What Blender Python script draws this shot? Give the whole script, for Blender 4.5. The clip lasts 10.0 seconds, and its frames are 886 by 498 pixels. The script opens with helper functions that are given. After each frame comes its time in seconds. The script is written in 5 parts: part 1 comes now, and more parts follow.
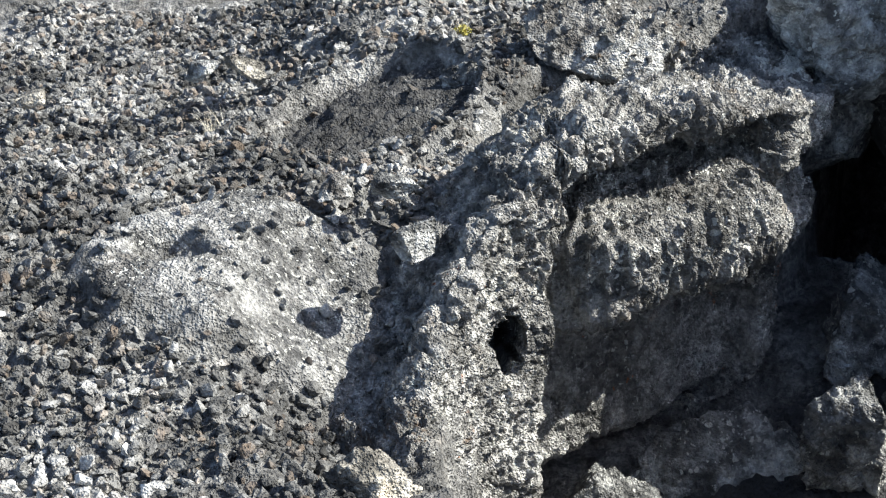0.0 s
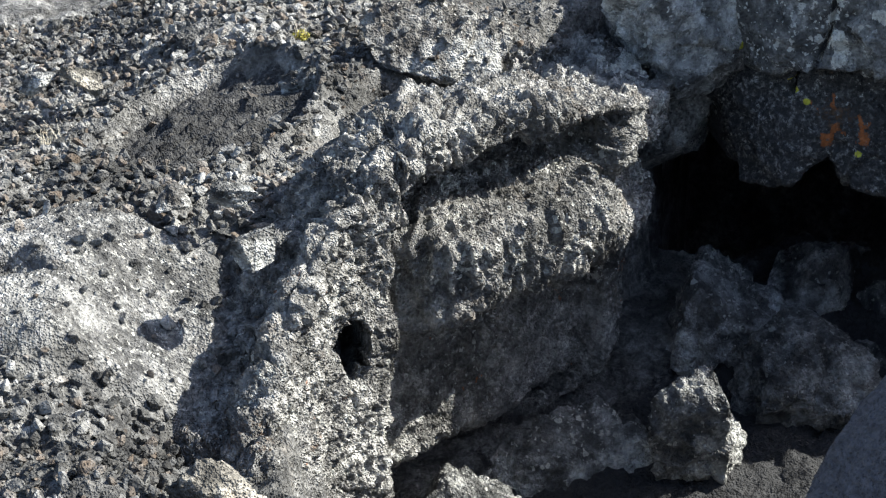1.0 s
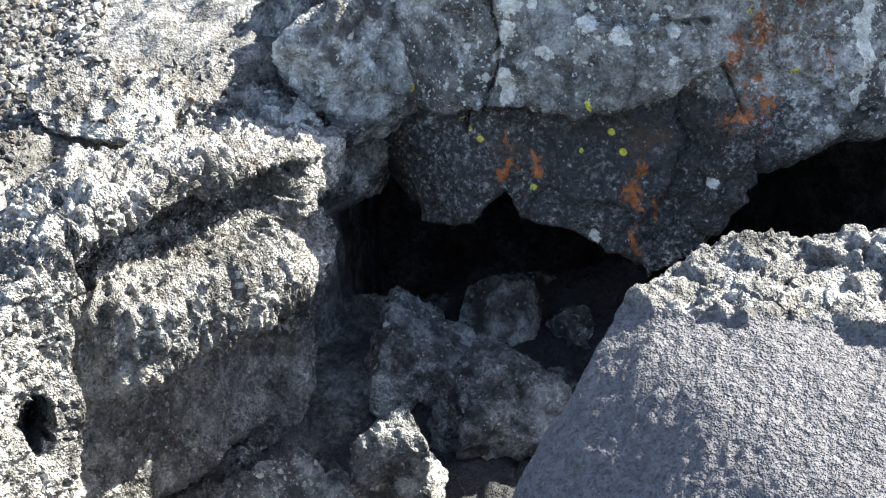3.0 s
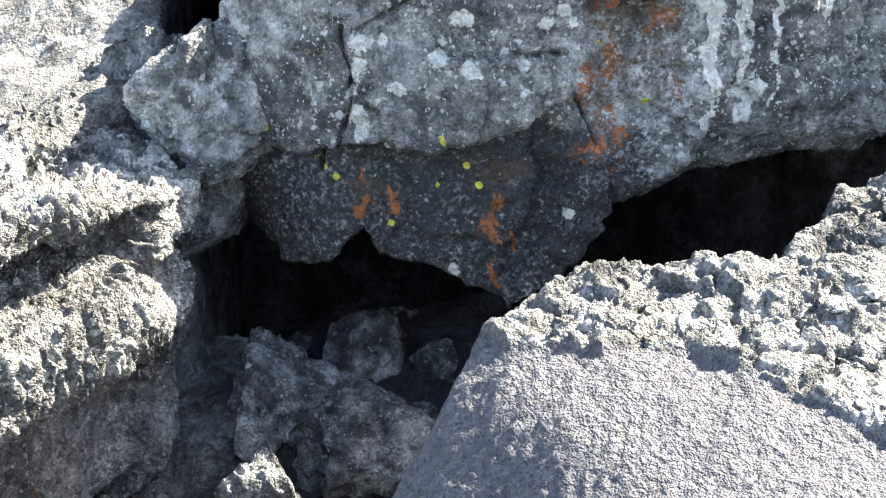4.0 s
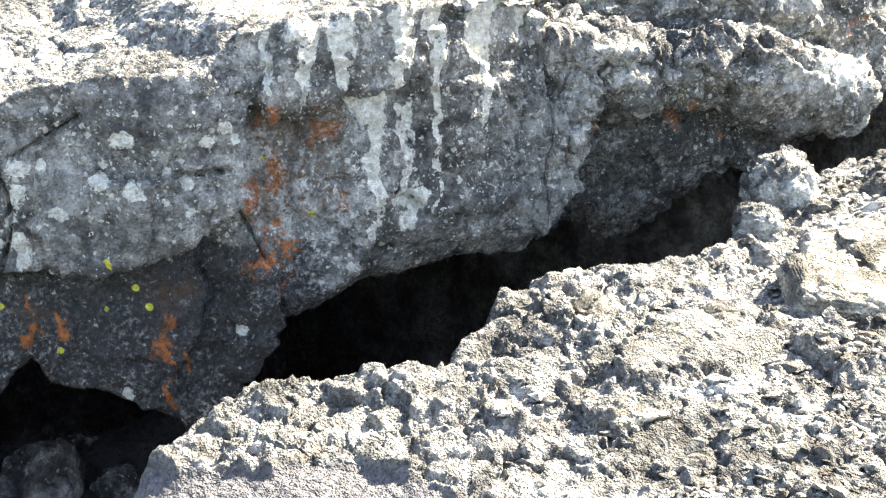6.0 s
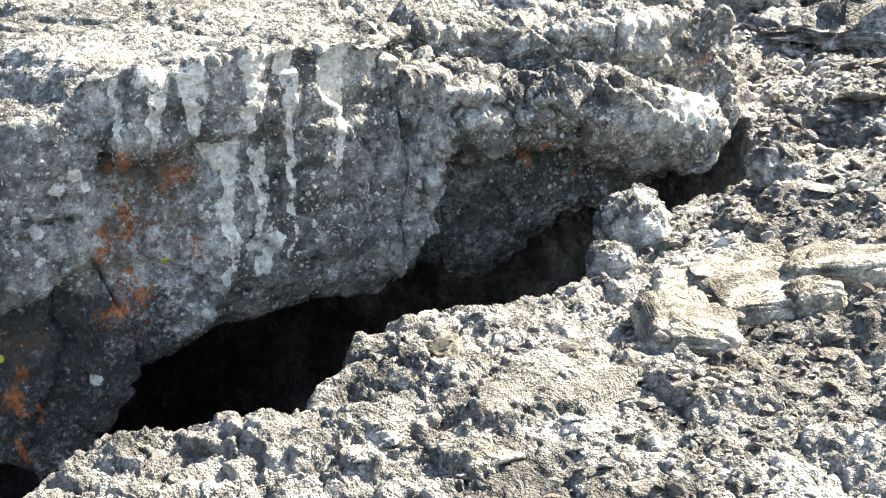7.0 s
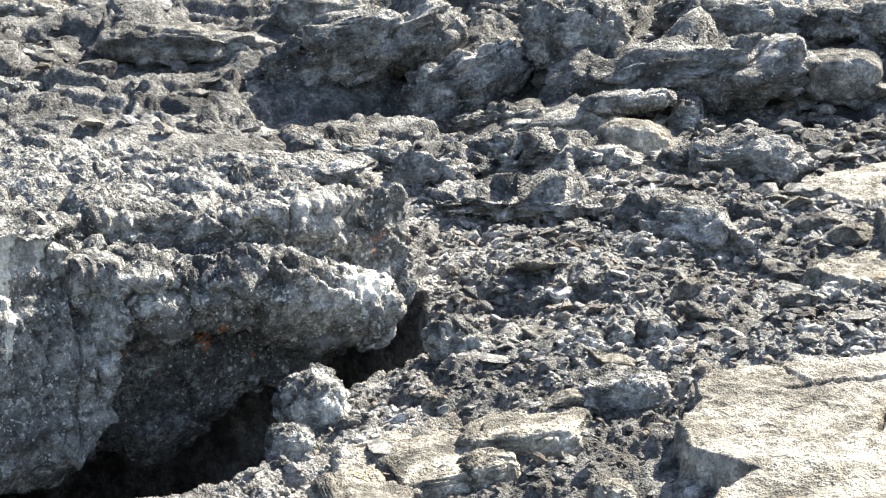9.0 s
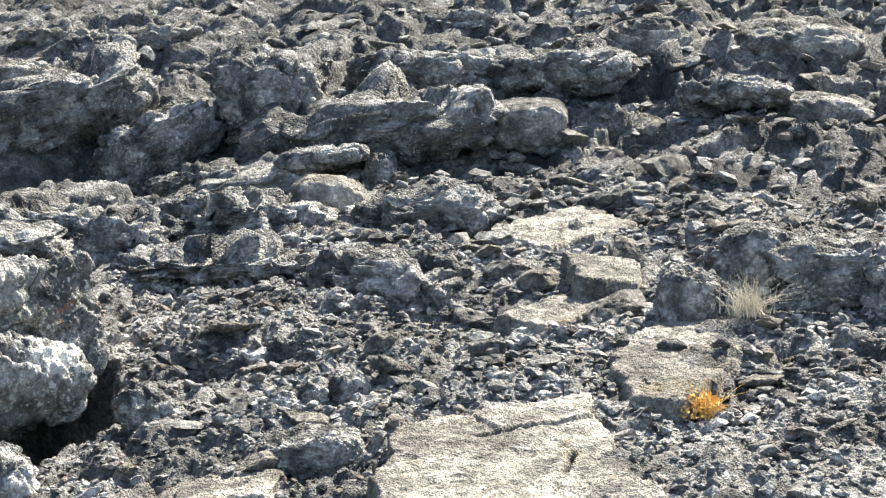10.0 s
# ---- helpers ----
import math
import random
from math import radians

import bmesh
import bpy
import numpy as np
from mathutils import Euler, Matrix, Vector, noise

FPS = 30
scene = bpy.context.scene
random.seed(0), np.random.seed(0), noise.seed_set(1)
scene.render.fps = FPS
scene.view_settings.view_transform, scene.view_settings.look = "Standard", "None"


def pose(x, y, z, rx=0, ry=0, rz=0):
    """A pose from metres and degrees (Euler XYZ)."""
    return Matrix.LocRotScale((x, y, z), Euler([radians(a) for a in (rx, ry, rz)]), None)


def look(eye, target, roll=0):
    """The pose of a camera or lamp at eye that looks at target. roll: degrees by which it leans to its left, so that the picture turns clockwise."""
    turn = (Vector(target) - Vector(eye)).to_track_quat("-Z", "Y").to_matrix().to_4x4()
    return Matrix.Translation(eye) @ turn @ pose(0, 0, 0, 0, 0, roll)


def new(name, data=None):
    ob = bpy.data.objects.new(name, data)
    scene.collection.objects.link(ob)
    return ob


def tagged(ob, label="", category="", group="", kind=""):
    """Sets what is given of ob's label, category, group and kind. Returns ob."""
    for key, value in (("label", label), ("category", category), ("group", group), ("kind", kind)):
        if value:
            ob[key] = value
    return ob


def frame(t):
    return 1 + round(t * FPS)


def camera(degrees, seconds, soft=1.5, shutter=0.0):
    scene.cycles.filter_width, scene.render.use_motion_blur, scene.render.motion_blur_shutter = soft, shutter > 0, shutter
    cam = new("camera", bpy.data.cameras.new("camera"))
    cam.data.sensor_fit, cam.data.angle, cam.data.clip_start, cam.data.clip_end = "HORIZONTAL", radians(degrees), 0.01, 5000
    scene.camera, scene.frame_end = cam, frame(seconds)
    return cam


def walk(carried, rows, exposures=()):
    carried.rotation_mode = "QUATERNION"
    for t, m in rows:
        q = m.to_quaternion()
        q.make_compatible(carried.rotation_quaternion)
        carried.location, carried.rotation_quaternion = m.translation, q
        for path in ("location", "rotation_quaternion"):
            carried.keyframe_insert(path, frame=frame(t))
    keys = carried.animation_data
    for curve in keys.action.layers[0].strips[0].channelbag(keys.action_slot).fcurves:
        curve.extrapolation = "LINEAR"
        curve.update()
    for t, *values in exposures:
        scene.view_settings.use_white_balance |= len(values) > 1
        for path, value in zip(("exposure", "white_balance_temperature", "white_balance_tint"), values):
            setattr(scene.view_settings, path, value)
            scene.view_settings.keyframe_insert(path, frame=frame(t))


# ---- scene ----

# camera: stands at the rim of the collapse and pans slowly to its right
cam = camera(28.5, 10.0, soft=1.3)
ROWS = [
    (0.0, -0.000, 0.000, 1.600, 67.38, -1.00, -1.33),
    (0.5, 0.025, 0.003, 1.600, 67.43, -0.92, -4.01),
    (1.0, 0.051, 0.001, 1.606, 67.51, -0.90, -6.24),
    (1.5, 0.075, 0.002, 1.611, 68.08, -0.90, -9.13),
    (2.0, 0.097, 0.002, 1.613, 68.53, -0.65, -11.93),
    (2.5, 0.112, 0.006, 1.617, 68.72, -0.41, -14.31),
    (4.0, 0.167, -0.001, 1.631, 70.12, 0.14, -21.25),
    (4.5, 0.188, -0.007, 1.639, 70.79, 0.39, -23.59),
    (5.0, 0.214, -0.010, 1.647, 71.72, 0.55, -26.41),
    (5.5, 0.231, -0.015, 1.656, 72.73, 0.35, -29.18),
    (7.0, 0.275, -0.031, 1.677, 74.67, 0.09, -36.17),
    (7.5, 0.293, -0.044, 1.696, 75.77, 0.04, -38.51),
    (8.0, 0.307, -0.061, 1.717, 77.78, -0.22, -40.69),
    (8.5, 0.326, -0.079, 1.727, 79.35, 0.21, -42.95),
    (9.0, 0.355, -0.112, 1.733, 80.01, 0.48, -45.88),
    (9.5, 0.390, -0.147, 1.738, 80.62, 1.18, -49.90),
    (10.0, 0.431, -0.192, 1.752, 81.54, 1.84, -55.34),
]
EXPOSURES = [(0.0, 0.90, 6600, 10), (1.0, 0.84, 6600, 10), (1.5, 0.92, 6600, 10), (2.0, 1.55, 6600, 10), (2.5, 1.8, 6700, 10), (4.0, 2.5, 7250, 10), (5.0, 2.58, 7600, 10), (5.5, 2.62, 7850, 10), (6.8, 2.2, 7900, 10), (7.5, 2.0, 7700, 10), (9.0, 1.6, 7300, 10), (10.0, 1.42, 7200, 10)]
walk(cam, [(t, pose(*row)) for t, *row in ROWS], EXPOSURES)

# ---- light ----
SUN_AZ, SUN_EL = 88.0, 42.5  # degrees clockwise from +y, and above the horizon
world = bpy.data.worlds.new("sky")
scene.world = world
world.use_nodes = True
wn = world.node_tree
sky = wn.nodes.new("ShaderNodeTexSky")
sky.sky_type = "NISHITA"
sky.sun_disc = False
sky.sun_elevation = radians(SUN_EL)
sky.sun_rotation = radians(SUN_AZ)
sky.altitude = 900
sky.dust_density = 2.5
wn.links.new(sky.outputs[0], wn.nodes["Background"].inputs[0])
wn.nodes["Background"].inputs[1].default_value = 0.105
sun = new("sun", bpy.data.lights.new("sun", "SUN"))
sun.data.energy, sun.data.angle, sun.data.color = 5.0, radians(0.55), (0.97, 0.96, 0.88)
a, e = radians(SUN_AZ), radians(SUN_EL)
sun.matrix_world = look((8 * math.sin(a), 8 * math.cos(a), 8), (8 * math.sin(a) - math.sin(a) * math.cos(e), 8 * math.cos(a) - math.cos(a) * math.cos(e), 8 - math.sin(e)))


# ---- noise on arrays ----
def hash3(ix, iy, iz, seed):
    h = (ix * 374761393 + iy * 668265263 + iz * 2147483647 + seed * 1274126177) & 0xFFFFFFFF
    h = ((h ^ (h >> 13)) * 1274126177) & 0xFFFFFFFF
    h = ((h ^ (h >> 16)) * 2246822519) & 0xFFFFFFFF
    return (h ^ (h >> 15)) & 0xFFFFFFFF


def rand3(ix, iy, iz, seed):
    return hash3(ix, iy, iz, seed).astype(np.float64) / 4294967295.0


def perlin(x, y, z, seed=0):
    """Smooth noise, about -1 to 1, at arrays of coordinates."""
    fx, fy, fz = np.floor(x), np.floor(y), np.floor(z)
    ix, iy, iz = fx.astype(np.int64), fy.astype(np.int64), fz.astype(np.int64)
    x, y, z = x - fx, y - fy, z - fz
    u, v, w = (t * t * t * (t * (t * 6 - 15) + 10) for t in (x, y, z))
    out = 0.0
    for dx in (0, 1):
        for dy in (0, 1):
            for dz in (0, 1):
                h = hash3(ix + dx, iy + dy, iz + dz, seed)
                gx = (h & 1023) / 511.5 - 1.0
                gy = ((h >> 10) & 1023) / 511.5 - 1.0
                gz = ((h >> 20) & 1023) / 511.5 - 1.0
                d = gx * (x - dx) + gy * (y - dy) + gz * (z - dz)
                out = out + d * (u if dx else 1 - u) * (v if dy else 1 - v) * (w if dz else 1 - w)
    return out * 1.4


def fbm(p, size, octaves=4, seed=0, gain=0.5, stretch=(1, 1, 1)):
    total, amp = 0.0, 1.0
    x, y, z = (p[..., k] / (size * stretch[k]) for k in range(3))
    for o in range(octaves):
        total = total + amp * perlin(x, y, z, seed + 17 * o)
        x, y, z, amp = x * 2.03, y * 2.03, z * 2.03, amp * gain
    return total


def ridged(p, size, octaves=3, seed=0, gain=0.5, stretch=(1, 1, 1)):
    total, amp = 0.0, 1.0
    x, y, z = (p[..., k] / (size * stretch[k]) for k in range(3))
    for o in range(octaves):
        total = total + amp * (1 - 2.2 * np.abs(perlin(x, y, z, seed + 31 * o)))
        x, y, z, amp = x * 2.1, y * 2.1, z * 2.1, amp * gain
    return total


def cells(p, size, seed=0, stretch=(1, 1, 1)):
    """Distance to the nearest and the second nearest of scattered points, in cell sizes, and a random value of the nearest."""
    x, y, z = (p[..., k] / (size * stretch[k]) for k in range(3))
    fx, fy, fz = np.floor(x).astype(np.int64), np.floor(y).astype(np.int64), np.floor(z).astype(np.int64)
    d1 = np.full(x.shape, 9.0)
    d2 = np.full(x.shape, 9.0)
    val = np.zeros(x.shape)
    level = np.ptp(p[..., 2]) < 1e-9
    for i in (-1, 0, 1):
        for j in (-1, 0, 1):
            for k in (0,) if level else (-1, 0, 1):
                cx, cy, cz = fx + i, fy + j, fz + k
                qx = cx + rand3(cx, cy, cz, seed) - x
                qy = cy + rand3(cx, cy, cz, seed + 1) - y
                qz = 0 * z if level else cz + rand3(cx, cy, cz, seed + 2) - z
                d = np.sqrt(qx * qx + qy * qy + qz * qz)
                near = d < d1
                d2 = np.where(near, d1, np.minimum(d2, d))
                val = np.where(near, rand3(cx, cy, cz, seed + 3), val)
                d1 = np.where(near, d, d1)
    return d1, d2, val


def ss(a, b, x):
    t = np.clip((x - a) / (b - a), 0.0, 1.0)
    return t * t * (3 - 2 * t)


def lerp(a, b, t):
    return a + (b - a) * t


def bump(d, r):
    """A soft round hump of radius r at distance d."""
    return np.clip(1 - (d / r) ** 2, 0, None) ** 2


def xyz(x, y, z=0.0):
    return np.stack(np.broadcast_arrays(np.asarray(x, float), np.asarray(y, float), np.asarray(z, float)), -1)


def edge_distance(x, y, poly):
    """Signed distance to a closed polygon in plan, positive inside."""
    best = np.full(np.shape(x), 1e9)
    inside = np.zeros(np.shape(x), bool)
    n = len(poly)
    for i in range(n):
        ax, ay = poly[i]
        bx, by = poly[(i + 1) % n]
        ex, ey = bx - ax, by - ay
        t = np.clip(((x - ax) * ex + (y - ay) * ey) / (ex * ex + ey * ey), 0, 1)
        best = np.minimum(best, np.hypot(x - ax - t * ex, y - ay - t * ey))
        cross = ((ay > y) != (by > y)) & (x < (bx - ax) * (y - ay) / (by - ay + 1e-12) + ax)
        inside ^= cross
    return np.where(inside, best, -best)


# ---- materials ----
def nodes_of(name):
    m = bpy.data.materials.new(name)
    m.use_nodes = True
    t = m.node_tree
    return m, t, t.nodes["Principled BSDF"]


def mix_rgb(t, fac, a, b):
    n = t.nodes.new("ShaderNodeMix")
    n.data_type = "RGBA"
    for sock, v in ((n.inputs[0], fac), (n.inputs[6], a), (n.inputs[7], b)):
        if isinstance(v, (tuple, float, int)):
            sock.default_value = (*v, 1.0) if isinstance(v, tuple) and len(v) == 3 else v
        else:
            t.links.new(v, sock)
    return n.outputs[2]


def ramp(t, fac, lo, hi, out_lo=0.0, out_hi=1.0):
    n = t.nodes.new("ShaderNodeMapRange")
    n.interpolation_type = "SMOOTHSTEP"
    t.links.new(fac, n.inputs[0])
    for i, v in zip((1, 2, 3, 4), (lo, hi, out_lo, out_hi)):
        n.inputs[i].default_value = v
    return n.outputs[0]


def noise_tex(t, coord, scale, detail=4.0, rough=0.6):
    n = t.nodes.new("ShaderNodeTexNoise")
    t.links.new(coord, n.inputs["Vector"])
    n.inputs["Scale"].default_value, n.inputs["Detail"].default_value, n.inputs["Roughness"].default_value = scale, detail, rough
    return n.outputs["Fac"]


def voronoi(t, coord, scale, feature="F1", out="Distance", rand=1.0):
    n = t.nodes.new("ShaderNodeTexVoronoi")
    n.feature = feature
    t.links.new(coord, n.inputs["Vector"])
    n.inputs["Scale"].default_value, n.inputs["Randomness"].default_value = scale, rand
    return n.outputs[out]


def math_node(t, op, a, b=0.0, clamp=False):
    n = t.nodes.new("ShaderNodeMath")
    n.operation, n.use_clamp = op, clamp
    for sock, v in zip(n.inputs, (a, b)):
        if isinstance(v, (int, float)):
            sock.default_value = v
        else:
            t.links.new(v, sock)
    return n.outputs[0]


def rock_material(name, dark, light, warm=(0.24, 0.19, 0.14), warm_amount=0.3, lichen=0.0, pits=0.5, relief=0.012, painted=False, per_piece="", fine=1.0):
    """Basalt: two greys in patches, warm oxidised bloom, pale lichen flecks, pores."""
    m, t, b = nodes_of(name)
    co = t.nodes.new("ShaderNodeTexCoord").outputs["Object"]
    big = noise_tex(t, co, 3.1, 5, 0.62)
    mid = noise_tex(t, co, 21.0, 5, 0.7)
    tiny = noise_tex(t, co, 105.0 * fine, 2, 0.6)
    grey = mix_rgb(t, ramp(t, big, 0.34, 0.66), dark, light)
    spread = mix_rgb(t, ramp(t, mid, 0.36, 0.64), tuple(c * 0.62 for c in dark), tuple(min(1, c * 1.25) for c in light))
    col = mix_rgb(t, 0.55, grey, spread)
    hot = ramp(t, noise_tex(t, co, 6.3, 6, 0.65), 0.56, 0.74)
    col = mix_rgb(t, math_node(t, "MULTIPLY", hot, warm_amount), col, warm)
    grain = ramp(t, tiny, 0.35, 0.65, 0.84, 1.16)
    vm = t.nodes.new("ShaderNodeVectorMath")
    vm.operation = "SCALE"
    t.links.new(col, vm.inputs[0])
    t.links.new(grain, vm.inputs["Scale"])
    col = vm.outputs[0]
    clump = ramp(t, noise_tex(t, co, 13.0, 3, 0.6), 0.40, 0.60, 0.15, 1.0)
    speck = ramp(t, noise_tex(t, co, 55.0 * fine, 3, 0.6), 0.43, 0.57, -0.26, 0.26)
    speck = math_node(t, "ADD", math_node(t, "MULTIPLY", speck, clump), 1.0)
    vs = t.nodes.new("ShaderNodeVectorMath")
    vs.operation = "SCALE"
    t.links.new(col, vs.inputs[0])
    t.links.new(speck, vs.inputs["Scale"])
    col = vs.outputs[0]
    broad = ramp(t, noise_tex(t, co, 1.9, 4, 0.6), 0.36, 0.64, 0.58, 1.34)
    blotch = math_node(t, "MULTIPLY", broad, ramp(t, noise_tex(t, co, 9.0, 4, 0.65), 0.38, 0.62, 0.62, 1.30))
    vb = t.nodes.new("ShaderNodeVectorMath")
    vb.operation = "SCALE"
    t.links.new(col, vb.inputs[0])
    t.links.new(blotch, vb.inputs["Scale"])
    col = vb.outputs[0]
    if lichen > 0.5:
        islands = noise_tex(t, co, 17.0, 9, 0.78)
        where = ramp(t, noise_tex(t, co, 2.6, 3, 0.6), 0.40, 0.64, -0.08, 0.08)
        crusty = ramp(t, math_node(t, "ADD", islands, where), 0.575, 0.625, 0.0, 0.42)
        col = mix_rgb(t, crusty, col, (0.50, 0.51, 0.50))
        dim = ramp(t, math_node(t, "ADD", noise_tex(t, co, 11.0, 8, 0.72), where), 0.44, 0.37, 0.0, 0.6)
        col = mix_rgb(t, dim, col, (0.075, 0.077, 0.080))
    if lichen > 0:
        wander = t.nodes.new("ShaderNodeVectorMath")
        wander.operation = "MULTIPLY_ADD"
        soft = t.nodes.new("ShaderNodeTexNoise")
        soft.inputs["Scale"].default_value, soft.inputs["Detail"].default_value = 75.0, 3.0
        t.links.new(co, soft.inputs["Vector"])
        t.links.new(soft.outputs["Color"], wander.inputs[0])
        wander.inputs[1].default_value = (0.026, 0.026, 0.026)
        t.links.new(co, wander.inputs[2])
        at_co = wander.outputs[0]
        area = ramp(t, noise_tex(t, co, 5.0, 4, 0.65), 0.36, 0.68)
        for scale, reach, rare in ((24.0, 0.30, 0.86), (48.0, 0.34, 0.84), (90.0, 0.36, 0.83)):
            v = t.nodes.new("ShaderNodeTexVoronoi")
            v.inputs["Scale"].default_value = scale
            t.links.new(at_co, v.inputs["Vector"])
            pick = t.nodes.new("ShaderNodeSeparateColor")
            t.links.new(v.outputs["Color"], pick.inputs[0])
            chance = math_node(t, "SUBTRACT", rare + 0.10, math_node(t, "MULTIPLY", area, 0.42 * lichen))
            on = math_node(t, "GREATER_THAN", pick.outputs[0], chance)
            radius = math_node(t, "MULTIPLY", math_node(t, "ADD", pick.outputs[1], 0.35), reach)
            disc = ramp(t, math_node(t, "SUBTRACT", radius, v.outputs["Distance"]), 0.0, 0.06)
            col = mix_rgb(t, math_node(t, "MULTIPLY", disc, math_node(t, "MULTIPLY", on, 0.92), True), col, (0.66, 0.665, 0.63))
    if painted:
        # near-black layer: cave, recess and dish shade painted in, plus darker rock tone
        for layer, tint in (("dark_and_shade", (0.058, 0.059, 0.063)), ("pale", (0.78, 0.77, 0.72)), ("rust", (0.50, 0.17, 0.06)), ("sulphur", (0.84, 0.76, 0.10)), ("brown", (0.15, 0.095, 0.06)), ("lilac", (0.145, 0.142, 0.155))):
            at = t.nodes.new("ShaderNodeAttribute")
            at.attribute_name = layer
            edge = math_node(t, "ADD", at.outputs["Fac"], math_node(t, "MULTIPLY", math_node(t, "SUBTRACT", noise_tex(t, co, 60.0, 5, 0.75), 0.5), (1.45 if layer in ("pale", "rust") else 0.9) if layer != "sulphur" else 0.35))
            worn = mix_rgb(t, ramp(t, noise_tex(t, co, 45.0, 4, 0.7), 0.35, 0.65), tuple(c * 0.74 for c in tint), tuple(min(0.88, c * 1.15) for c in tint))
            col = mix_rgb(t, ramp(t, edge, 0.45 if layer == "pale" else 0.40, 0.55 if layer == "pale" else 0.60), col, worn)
    if per_piece:
        lo, hi, tan = {"island": (0.55, 1.55, 0.42), "rubble": (0.66, 1.4, 0.35), "object": (0.75, 1.2, 0.12)}[per_piece]
        if per_piece != "object":
            r = t.nodes.new("ShaderNodeNewGeometry").outputs["Random Per Island"]
        else:
            r = t.nodes.new("ShaderNodeObjectInfo").outputs["Random"]
        v2 = t.nodes.new("ShaderNodeVectorMath")
        v2.operation = "SCALE"
        t.links.new(col, v2.inputs[0])
        t.links.new(ramp(t, r, 0.0, 1.0, lo, hi), v2.inputs["Scale"])
        col = v2.outputs[0]
        r2 = math_node(t, "FRACT", math_node(t, "MULTIPLY", r, 37.3))
        col = mix_rgb(t, ramp(t, r2, 0.66, 1.0, 0.0, tan), col, (0.27, 0.19, 0.13))
    t.links.new(col, b.inputs["Base Color"])
    b.inputs["Roughness"].default_value = 0.86
    b.inputs["Specular IOR Level"].default_value = 0.35
    pore = voronoi(t, co, 130.0 * fine)
    h = math_node(t, "ADD", math_node(t, "MULTIPLY", tiny, 0.7), math_node(t, "MULTIPLY", ramp(t, pore, 0.1, 0.45), pits))
    h = math_node(t, "ADD", h, math_node(t, "MULTIPLY", noise_tex(t, co, 42.0, 3, 0.6), 1.8))
    bp = t.nodes.new("ShaderNodeBump")
    bp.inputs["Strength"].default_value = 0.9
    bp.inputs["Distance"].default_value = relief * 1.8
    t.links.new(h, bp.inputs["Height"])
    t.links.new(bp.outputs[0], b.inputs["Normal"])
    return m


GROUND = rock_material("cinder_ground", (0.11, 0.11, 0.113), (0.28, 0.277, 0.268), painted=True)
CLIFF = rock_material("lichened_basalt", (0.150, 0.150, 0.148), (0.40, 0.40, 0.39), lichen=0.9, painted=True, warm_amount=0.25, relief=0.008)
CRUST = rock_material("clinkery_basalt", (0.20, 0.20, 0.198), (0.50, 0.49, 0.47), lichen=0.35, painted=True, pits=1.0, relief=0.022, warm=(0.36, 0.27, 0.19), warm_amount=0.45)
BOULDER = rock_material("boulder_basalt", (0.25, 0.255, 0.255), (0.52, 0.525, 0.515), lichen=1.2, per_piece="object", relief=0.020)
GRAVEL = rock_material("cinder_gravel", (0.105, 0.106, 0.107), (0.27, 0.268, 0.26), warm_amount=0.2, per_piece="island", relief=0.006)
RUBBLE = rock_material("lava_rubble", (0.15, 0.15, 0.15), (0.32, 0.315, 0.305), warm_amount=0.25, per_piece="rubble", relief=0.006)
SLAB = rock_material("weathered_slab", (0.25, 0.235, 0.21), (0.38, 0.355, 0.31), warm=(0.42, 0.30, 0.16), warm_amount=0.55, pits=0.6, relief=0.010)


# ---- mesh helpers ----
def mesh_from(name, verts, faces, mat, smooth=True, layers=None):
    me = bpy.data.meshes.new(name)
    verts = np.asarray(verts, np.float32).reshape(-1, 3)
    faces = np.asarray(faces, np.int32)
    k = faces.shape[1]
    me.vertices.add(len(verts))
    me.vertices.foreach_set("co", verts.ravel())
    me.loops.add(faces.size)
    me.loops.foreach_set("vertex_index", faces.ravel())
    me.polygons.add(len(faces))
    me.polygons.foreach_set("loop_start", np.arange(len(faces), dtype=np.int32) * k)
    me.update(calc_edges=True)
    me.polygons.foreach_set("use_smooth", np.full(len(faces), smooth))
    for key, val in (layers or {}).items():
        at = me.attributes.new(key, "FLOAT", "POINT")
        at.data.foreach_set("value", np.asarray(val, np.float32).ravel())
    me.materials.append(mat)
    me.validate()
    return me


def grid_faces(nu, nv, flip=False):
    i = np.arange(nu * nv).reshape(nu, nv)
    f = np.stack([i[:-1, :-1], i[1:, :-1], i[1:, 1:], i[:-1, 1:]], -1).reshape(-1, 4)
    return f[:, ::-1] if flip else f


def grid_normals(p):
    n = np.cross(np.gradient(p, axis=0), np.gradient(p, axis=1))
    return n / (np.linalg.norm(n, axis=-1, keepdims=True) + 1e-12)


def soften(p, times=1):
    for _ in range(times):
        q = p.copy()
        q[1:-1] = 0.5 * p[1:-1] + 0.25 * (p[:-2] + p[2:])
        p = q.copy()
        p[:, 1:-1] = 0.5 * q[:, 1:-1] + 0.25 * (q[:, :-2] + q[:, 2:])
    return p


def thing(name, me, label, category, group="", kind="", at=None):
    ob = new(name, me)
    if at is not None:
        ob.matrix_world = at
    return tagged(ob, label, category, group, kind)


# ---- the lie of the land ----

